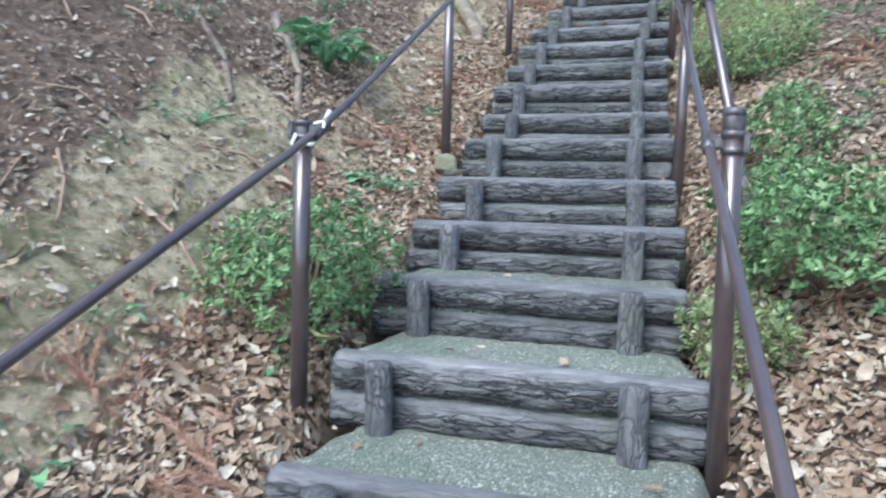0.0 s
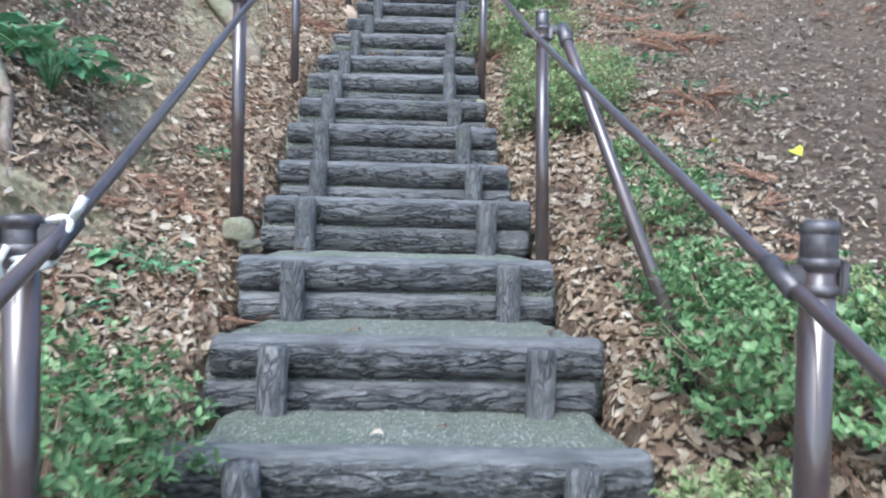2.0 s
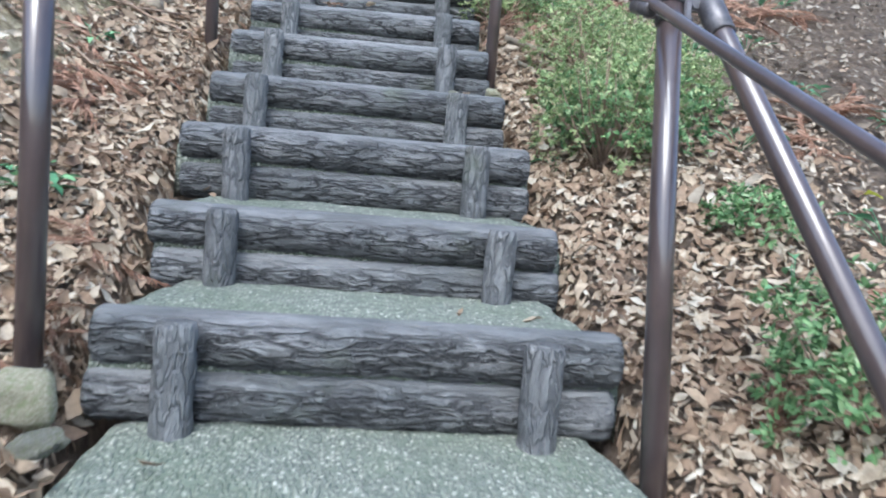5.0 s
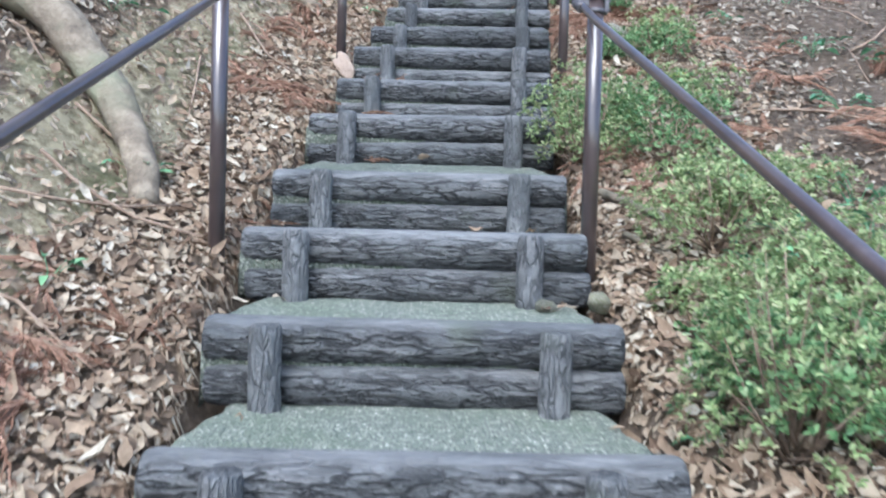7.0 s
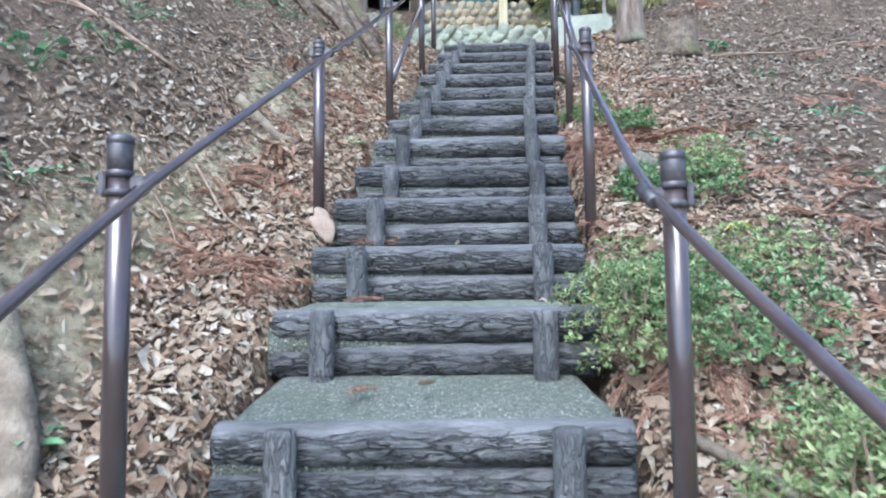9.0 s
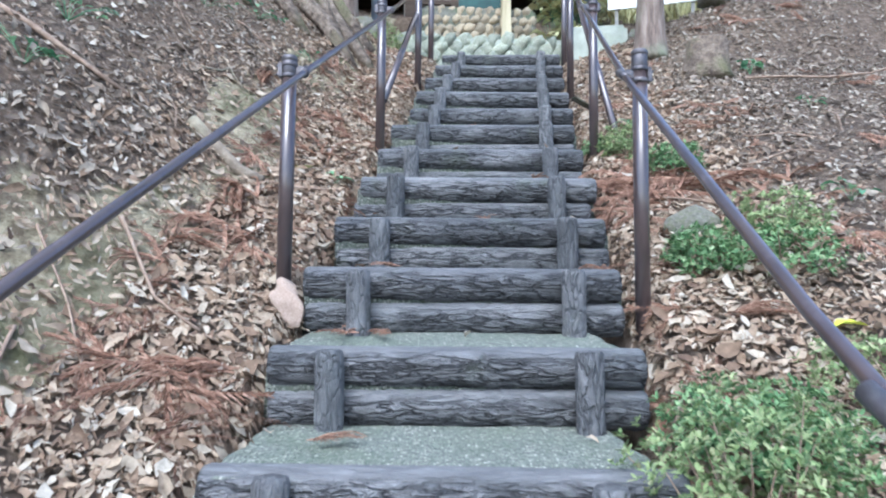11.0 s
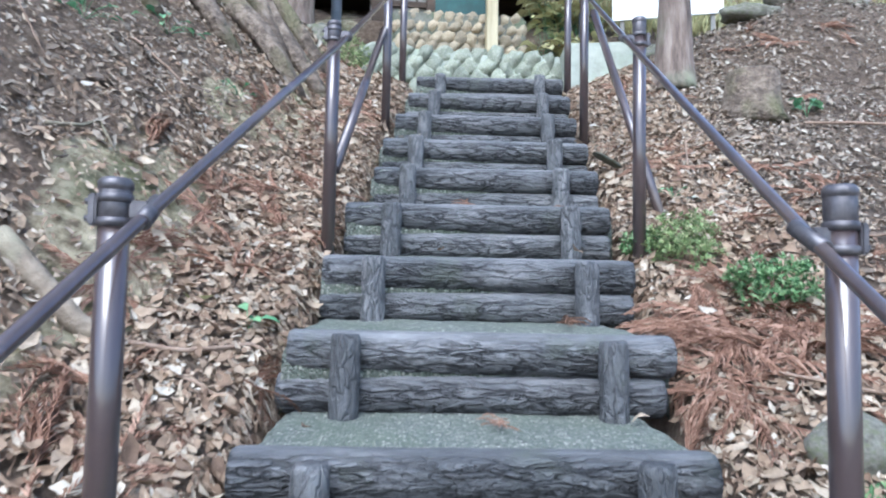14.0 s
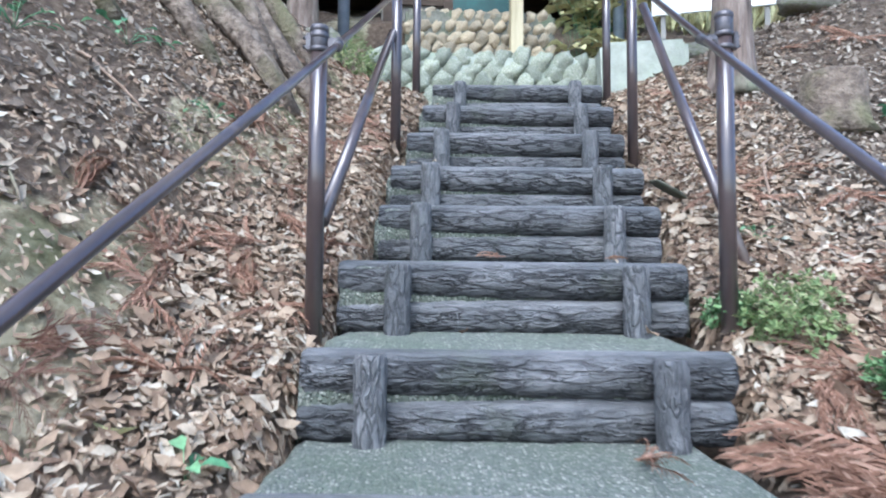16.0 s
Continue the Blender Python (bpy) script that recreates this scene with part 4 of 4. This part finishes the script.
stick([(-1.85, 2.45, -.01), (-1.66, 2.25, .01), (-1.42, 1.98, -.01), (-1.34, 1.80, .0), (-1.24, 1.66, -.05)], 0.030, "brown exposed root running down the bare bank", BARK, "exposed_root", 12, "root")
stick([(-1.95, 1.75, -.01), (-1.70, 1.66, .0), (-1.52, 1.46, -.01), (-1.47, 1.30, -.05)], 0.022, "brown exposed root running down the bare bank", BARK, "exposed_root", 12, "root")
stick([(-0.62, 6.18, .01), (-0.45, 6.20, .025), (-0.30, 6.30, .02), (-0.20, 6.30, .0)], 0.008, "long bowed brown twig on dead leaves")
stick([(-1.05, 6.70, .02), (-0.95, 6.90, .02), (-0.86, 6.82, .01)], 0.008, "thin root looping out of the bank", ROOT)
rb = random.Random(9)
for i in range(34):
    y = rb.uniform(0.2, 5.2)
    x = stair_x(y) - rb.uniform(1.1, 2.6)
    a = rb.uniform(-0.6, 1.4)
    ln = rb.uniform(.15, .5)
    stick([(x, y, .01), (x + ln * .5 * math.cos(a), y - ln * .5 * math.sin(a) + .03, .035), (x + ln * math.cos(a), y - ln * math.sin(a), .015)], rb.uniform(.003, .009), "thin dead twig hanging on the earth bank")
rb = random.Random(5)
for i in range(26):
    y = rb.uniform(3.5, 9.6)
    x = stair_x(y) + rb.choice((-1, 1, 1)) * rb.uniform(1.2, 3.8)
    a = rb.uniform(0, 6.28)
    ln = rb.uniform(.2, .6)
    stick([(x, y, .01), (x + ln * .5 * math.cos(a) + .03, y + ln * .5 * math.sin(a), .04), (x + ln * math.cos(a), y + ln * math.sin(a), .02)], rb.uniform(.003, .008), "thin dead twig on the leaf litter")


def boulder(name, mat, seed, sub=3, rough=0.22, boxy=1.0):
    bm = bmesh.new()
    bmesh.ops.create_icosphere(bm, subdivisions=sub, radius=1)
    for v in bm.verts:
        v.co = Vector([math.copysign(abs(c) ** boxy, c) for c in v.co])
        v.co *= 1 + rough * noise.noise(v.co * 1.3 + Vector((seed * 7.3, 0, 0))) + rough * .25 * noise.noise(v.co * 4 + Vector((seed, 0, 0)))
    me = bpy.data.meshes.new(name)
    bm.to_mesh(me)
    bm.free()
    me.materials.append(mat)
    me.polygons.foreach_set("use_smooth", [True] * len(me.polygons))
    return me


thing("rock", "pale yellowish rounded rock beside a step", "rock", Matrix.Translation((-0.535, 1.88, 1.555)) @ pose(0, 0, 0, 8, 6, 20) @ Matrix.Diagonal((.050, .045, .046, 1)), data=boulder("rock", ROCK, 1, 3, 0.35, 0.6))
thing("rock", "small mossy flat rock beside a step", "rock", Matrix.Translation((-0.475, 1.80, 1.505)) @ pose(0, 0, 0, 5, -8, 30) @ Matrix.Diagonal((.042, .032, .016, 1)), data=boulder("rock", STONE_GREY, 2, 3, 0.4, 0.7))
thing("rock", "flat pinkish stone standing beside a step", "rock", Matrix.Translation((-0.375, 5.34, 3.40)) @ pose(0, 0, 0, -18, -28, 8) @ Matrix.Diagonal((.046, .020, .074, 1)), data=boulder("rock", PINK, 3, 3, 0.5))
thing("rock", "grey lichened boulder half sunk in the slope", "rock", Matrix.Translation(on_ground(1.18, 5.85, .0)) @ Matrix.Diagonal((.12, .11, .09, 1)), data=boulder("rock", STONE_GREY, 4))
thing("rock", "white stone lying on the litter", "rock", Matrix.Translation(on_ground(1.55, 7.42, .01)) @ Matrix.Diagonal((.05, .025, .015, 1)), data=boulder("rock", CONCRETE, 5))
thing("concrete_chunk", "pale broken concrete chunk at a stake foot", "concrete chunk", Matrix.Translation((0.40, 3.50, 2.325)) @ pose(0, 0, 0, 10, 15, 40) @ Matrix.Diagonal((.05, .025, .022, 1)), data=boulder("concrete_chunk", STONE_GREY, 8))
thing("concrete_chunk", "pale broken concrete chunk at a step end", "concrete chunk", Matrix.Translation((0.555, 3.52, 2.34)) @ pose(0, 0, 0, 30, 15, 60) @ Matrix.Diagonal((.07, .03, .03, 1)), data=boulder("concrete_chunk", ROCK, 9))
thing("slate_piece", "dark flat broken slate beside a step", "stone", Matrix.Translation((1.22, 7.72, 4.80)) @ pose(0, 0, 0, 12, 22, 20) @ Matrix.Diagonal((.09, .05, .012, 1)), data=boulder("slate_piece", MORTAR, 6))
for x, y, z, s in [(-0.43, 6.43, ground_z(-0.43, 6.43) + .03, .06), (-0.40, 0.33, 0.905, .07), (-0.45, 0.62, 1.0, .055), (-0.33, 0.36, 0.90, .03)]:
    me = leaves_mesh("pale_leaf", [(turn_array(Euler((0.1, 0.1, 1.9 + x)).to_matrix()), np.zeros(3), s * 1.8, s * .8, .4)], HAY)
    thing("pale_leaf", "large pale dry leaf lying at the step edge", "leaf", Matrix.Translation((x, y, z)), data=me)

# ---- white cord tied round a post ----
cord = thing("cord", "white cord tied round the post and rail", "cord", Matrix.Translation((-0.478, 0.20, 1.632)))
loop = [(0.040 * math.cos(a) + .025, 0.036 * math.sin(a) * .8, -0.09 + 0.03 * math.sin(a + .5)) for a in np.linspace(0, 6.4, 26)]
part("loop", tube("loop", loop, 0.0055, CORD, 7), cord)
part("loop", tube("loop", [(x, y * 1.05, z - .014 + .01 * math.sin(5 * x * 20)) for x, y, z in loop], 0.0055, CORD, 7), cord)
part("loose_end", tube("loose_end", [(.0, -.04, -.10), (-.01, -.045, -.125), (-.005, -.04, -.155)], 0.005, CORD, 7), cord)
part("knot", tube("knot", [(.075, -.01, -.06), (.085, -.015, -.045), (.09, -.01, -.03)], 0.007, CORD, 7), cord)


# ---- top of the stairs: stone walls, hall, trees ----
def cobble_wall(name, label, x0, x1, y0, z0, rows, step, size, mat, lean, curve=0.0, seed=0, bed=MORTAR, bed_label="dark mortar between the stones"):
    r = random.Random(seed)
    shapes = [boulder("stone", mat, seed * 5 + k, 3, 0.34, 0.85) for k in range(6)]
    wall = thing(name, label, "stone wall")
    core = box("mortar_core", x1 - x0 + .1, 0.34, rows * step + .03, bed, 0.03, True)
    part("mortar_core", core, wall, bed_label, pose((x0 + x1) / 2, y0 + 0.20 + curve * .4, z0 - .03))
    for j in range(rows):
        n = int((x1 - x0) / (size * 1.5))
        for i in range(n + 1):
            u = (i + (j % 2) * .5) / n
            if u > 1.02:
                continue
            x = x0 + (x1 - x0) * u + r.uniform(-.01, .01)
            y = y0 + lean * j + curve * (2 * u - 1) ** 2 + r.uniform(-.012, .012)
            tilt = r.uniform(5, 60)
            part("stone", shapes[r.randint(0, 5)], wall, "", pose(x, y, z0 + step * (j + .5) + r.uniform(-.012, .012), r.uniform(-12, 12), tilt, r.uniform(-15, 15)) @ Matrix.Diagonal((size * r.uniform(.68, .82), size * .8, size * r.uniform(.85, 1.1), 1)))
    return wall


cobble_wall("retaining_wall", "low wall of pale grey-green river cobbles", 0.02, 1.68, 10.02, 5.66, 5, 0.100, 0.098, COBBLE, 0.02, 0.0, 2, CONCRETE, "pale greenish concrete bed")
cobble_wall("foundation_wall", "foundation wall of brown rounded cobbles under the hall", 0.28, 1.48, 10.90, 6.22, 6, 0.105, 0.070, COBBLE_BROWN, 0.015, 0.0, 3)
kerb = thing("concrete_kerb", "pale greenish sloping concrete kerb beside the wall", "kerb", pose(1.93, 9.92, 5.78, 0, -2, -8))
part("slab", box("slab", 0.62, 0.34, 0.42, CONCRETE, 0.035, True), kerb)
for x, y, sx, sy, sz in [(2.05, 10.05, .17, .1, .07), (1.80, 10.2, .1, .1, .09), (4.28, 10.2, .26, .2, .2), (3.3, 9.95, .3, .15, .08), (-0.38, 9.75, .14, .12, .2), (2.6, 10.2, .25, .12, .09), (3.8, 10.1, .3, .14, .1)]:
    thing("edging_stone", "pale mossy edging stone on the terrace rim", "stone", Matrix.Translation((x, y, ground_z(x, y) + sz * .35)) @ Matrix.Diagonal((sx, sy, sz, 1)), "edging stones", data=boulder("edging_stone", STONE_GREY, x, 3, 0.3, 0.8))
shrub(-0.16, 9.72, 0.20, 0.44, "clipped rounded green shrub beside a grey rock", LIME, 77, 420, 0.022)

prop = thing("timber_post", "pale square timber post standing on the wall", "post", pose(1.16, 10.78, 6.18))
part("shaft", box("shaft", 0.105, 0.105, 2.6, WOOD_PALE, 0.008, True), prop)
hall = thing("wooden_hall", "dark timber hall raised on posts above cobbles", "hall", pose(0.35, 12.4, 6.7))
part("floor_deck", box("floor_deck", 3.2, 2.4, 0.16, WOOD_DARK, 0.01), hall, "", pose(0.1, 0, 0.82))
for x in (-1.4, -0.25, 0.30, 1.5):
    for y in (-1.05, 1.05):
        part("pillar", box("pillar", 0.13, 0.13, 0.86, WOOD_DARK, 0.01, True), hall, "", pose(x, y, -0.1))
part("wall_panel", box("wall_panel", 3.2, 0.06, 1.9, WOOD_DARK, 0.01, True), hall, "", pose(0.1, -1.12, 0.90))
part("wall_panel", box("wall_panel", 3.2, 0.06, 2.8, WOOD_DARK, 0.01, True), hall, "", pose(0.1, 1.15, 0.0))
for sx in (-1.5, 1.7):
    part("wall_panel", box("wall_panel", 0.06, 2.3, 2.8, WOOD_DARK, 0.01, True), hall, "", pose(sx, 0, 0.0))
part("roof", box("roof", 4.4, 3.6, 0.18, WOOD_DARK, 0.03), hall, "", pose(0.1, 0, 2.9, 4, 0, 0))
crate = thing("storage_crate", "dark green sheeted storage box under the hall", "box", pose(0.96, 11.42, 6.74))
part("body", box("body", 0.62, 0.3, 0.46, TEAL, 0.02, True), crate)
part("lid", box("lid", 0.64, 0.32, 0.03, TEAL, 0.01, True), crate, "", pose(0, 0, .46))
cab = thing("board_stack", "grey weathered boards leaning under the hall", "boards", pose(0.33, 11.40, 6.74))
for k in range(4):
    part("board", box("board", 0.14, 0.03, 0.62 - .03 * (k % 2), WOOD_GREY, 0.004, True), cab, "", pose(-.24 + .16 * k, .02 * (k % 2), 0, 5, 0, 0))
part("crossbar", box("crossbar", 0.62, 0.03, 0.06, WOOD_DARK, 0.004, True), cab, "", pose(0, -.05, .30))

canopy = thing("steel_frame", "blue-grey painted steel frame of a shelter", "frame", pose(0, 0, 0))
for x, y in [(-0.30, 11.0), (2.12, 11.0), (4.87, 11.0)]:
    z = ground_z(x, y) - .05
    part("column", tube("column", [(0, 0, 0), (0, 0, 9.6 - z)], 0.05, STEEL, 16), canopy, "", pose(x, y, z))
part("beam", box("beam", 2.7, 0.07, 0.12, STEEL, 0.006), canopy, "", pose(3.5, 11.0, 7.78))
part("beam", box("beam", 5.3, 0.07, 0.12, STEEL, 0.006), canopy, "", pose(2.28, 11.0, 9.55))

sign = thing("sign_board", "blank white sign board on a low frame behind a tree", "sign", pose(2.73, 10.43, 6.62, 0, 0, -21))
part("panel", box("panel", 0.98, 0.02, 0.43, WHITE, 0.003, True), sign, "", pose(0, 0, .10))
part("panel_frame", box("panel_frame", 1.02, 0.03, 0.03, WOOD_GREY, 0.004, True), sign, "", pose(0, .02, .53))
for sx in (-.4, .4):
    part("leg", box("leg", 0.04, 0.04, 0.5, WOOD_GREY, 0.004, True), sign, "", pose(sx, .03, -.1))


ROOT_DARK = surface("mossy_root_bark", [(0.3, (0.06, 0.046, 0.034)), (0.5, (0.16, 0.125, 0.095)), (0.7, (0.29, 0.24, 0.185))], 18, (0.13, 0.125, 0.06), 3, 0.95, 0, 1.0, 0.03, None, 34)


def tree(x, y, radius, height, label, mat, seed, roots=(), z=None, crown=True):
    r = random.Random(seed)
    base = on_ground(x, y, -0.1) if z is None else Vector((x, y, z))
    t = thing("tree", label, "tree", Matrix.Translation(base), "trees at the top of the stairs")
    n = 22
    pts = [Vector((0.05 * math.sin(i * .5 + seed) * i / n, 0.05 * math.cos(i * .4) * i / n, height * i / n)) for i in range(n + 1)]
    dense = [Vector((0, 0, 0)), Vector((0, 0, .06)), Vector((0, 0, .14)), Vector((0, 0, .26))] + pts[2:]
    rad = [radius * 1.55, radius * 1.35, radius * 1.18, radius * 1.07] + [radius * (1 - .75 * i / n) for i in range(2, n + 1)]
    part("trunk", tube("trunk", dense, rad, mat, 28, True, 0.10), t)
    for k, pl in enumerate(roots):
        part("root", tube("root", [Vector(p) - base for p in pl], [radius * s for s in np.linspace(.55, .30, len(pl))], mat, 16, True, .6), t, "gnarled exposed root")
    if not crown:
        return t
    placed = []
    for k in range(9):
        a = k * 2.4 + r.uniform(-.3, .3)
        h = height * r.uniform(.62, .95)
        reach = r.uniform(.8, 1.7)
        tip = Vector((math.cos(a) * reach, math.sin(a) * reach, h + r.uniform(.2, .6)))
        part("limb", tube("limb", [Vector((0, 0, h - .4)), Vector((tip.x * .5, tip.y * .5, h)), tip], [radius * .3, radius * .2, radius * .06], mat, 8), t)
        for j in range(170):
            q = tip * r.uniform(.45, 1.1) if j % 3 == 0 else tip + Vector((r.gauss(0, .4), r.gauss(0, .4), r.gauss(0, .3)))
            q.z = max(q.z, height * .55)
            rot = Euler((r.uniform(-1, 1), r.uniform(-1, 1), r.uniform(0, 6.28))).to_matrix()
            s = r.uniform(.09, .2)
            placed.append((turn_array(rot), np.array(q), s, s * .5, r.uniform(-.3, .3)))
    part("crown", leaves_mesh("crown", placed, GREEN), t)
    return t


tree(2.20, 9.10, 0.122, 7.5, "straight cedar trunk with fibrous reddish grey bark", BARK, 1)
tree(-0.60, 10.55, 0.13, 7.0, "brown tree trunk at the head of the bank", BARK, 2)


def run(*pts):
    return [on_ground(x, y, lift + .035) for x, y, lift in pts]


ROOTS = [run((-1.65, 8.95, .25), (-1.40, 8.86, .12), (-1.18, 8.74, .09), (-0.98, 8.70, .10), (-0.82, 8.58, .05), (-0.64, 8.52, .09), (-0.50, 8.44, .05), (-0.38, 8.40, -.06)),
         run((-1.6, 9.1, .3), (-1.32, 9.05, .14), (-1.08, 9.0, .12), (-0.86, 8.86, .06), (-0.66, 8.80, .10), (-0.48, 8.70, .05), (-0.36, 8.66, .03), (-0.24, 8.6, -.06)),
         run((-1.7, 8.8, .2), (-1.48, 8.62, .08), (-1.28, 8.52, .10), (-1.10, 8.40, .05), (-0.92, 8.34, .06), (-0.72, 8.22, -.04)),
         run((-1.55, 9.2, .25), (-1.2, 9.22, .12), (-0.95, 9.12, .08), (-0.72, 9.1, .10), (-0.50, 8.98, .05), (-0.28, 8.9, -.06)),
         run((-1.75, 8.75, .15), (-1.62, 8.45, .06), (-1.48, 8.22, .05), (-1.28, 8.06, .03), (-1.08, 7.96, -.04)),
         run((-1.6, 9.0, .2), (-1.3, 8.94, .20), (-1.08, 8.84, .19), (-0.84, 8.72, .17), (-0.66, 8.66, .15), (-0.52, 8.56, .03))]
tree(-1.70, 8.98, 0.15, 6.5, "old tree with gnarled mossy roots spreading down the bank", ROOT_DARK, 4, ROOTS)
stump = thing("tree_stump", "weathered grey-brown cut tree stump in the litter", "stump", Matrix.Translation(on_ground(2.42, 8.45, -.08)))
part("body", tube("body", [(0, 0, 0), (0, 0, .08), (0, 0, .2), (0, 0, .33), (0, 0, .345)], [.23, .19, .165, .155, .145], ROOT_DARK, 26, True, .14), stump)

# dry grass on the hillside behind the hall
GRASS = []
rng = random.Random(31)
for k in range(14000):
    y = 11.2 + 16 * rng.random() ** 2
    x = rng.uniform(-7, 12)
    if -1.4 < x < 2.2 and y < 13.8:
        continue
    rot = Euler((0, 0, rng.uniform(0, 6.28))).to_matrix() @ Euler((radians(rng.uniform(50, 100)), 0, 0)).to_matrix()
    s = rng.uniform(.15, .45)
    GRASS.append((turn_array(rot), np.array(on_ground(x, y)), s, s * .12, .3))
tagged(new("dry_grass", leaves_mesh("dry_grass", GRASS, HAY)), "yellowish dry grass on the hillside behind the hall", "grass", kind="stuff")
for k in range(9):
    x, y = 1.72 + .13 * (k % 4) + .02 * k, 10.95 + .2 * (k // 4)
    herb(x, y, 30, 0.16, 0.22, "dry yellowish bush above the stone wall", 300 + k, 0.34, HAY)
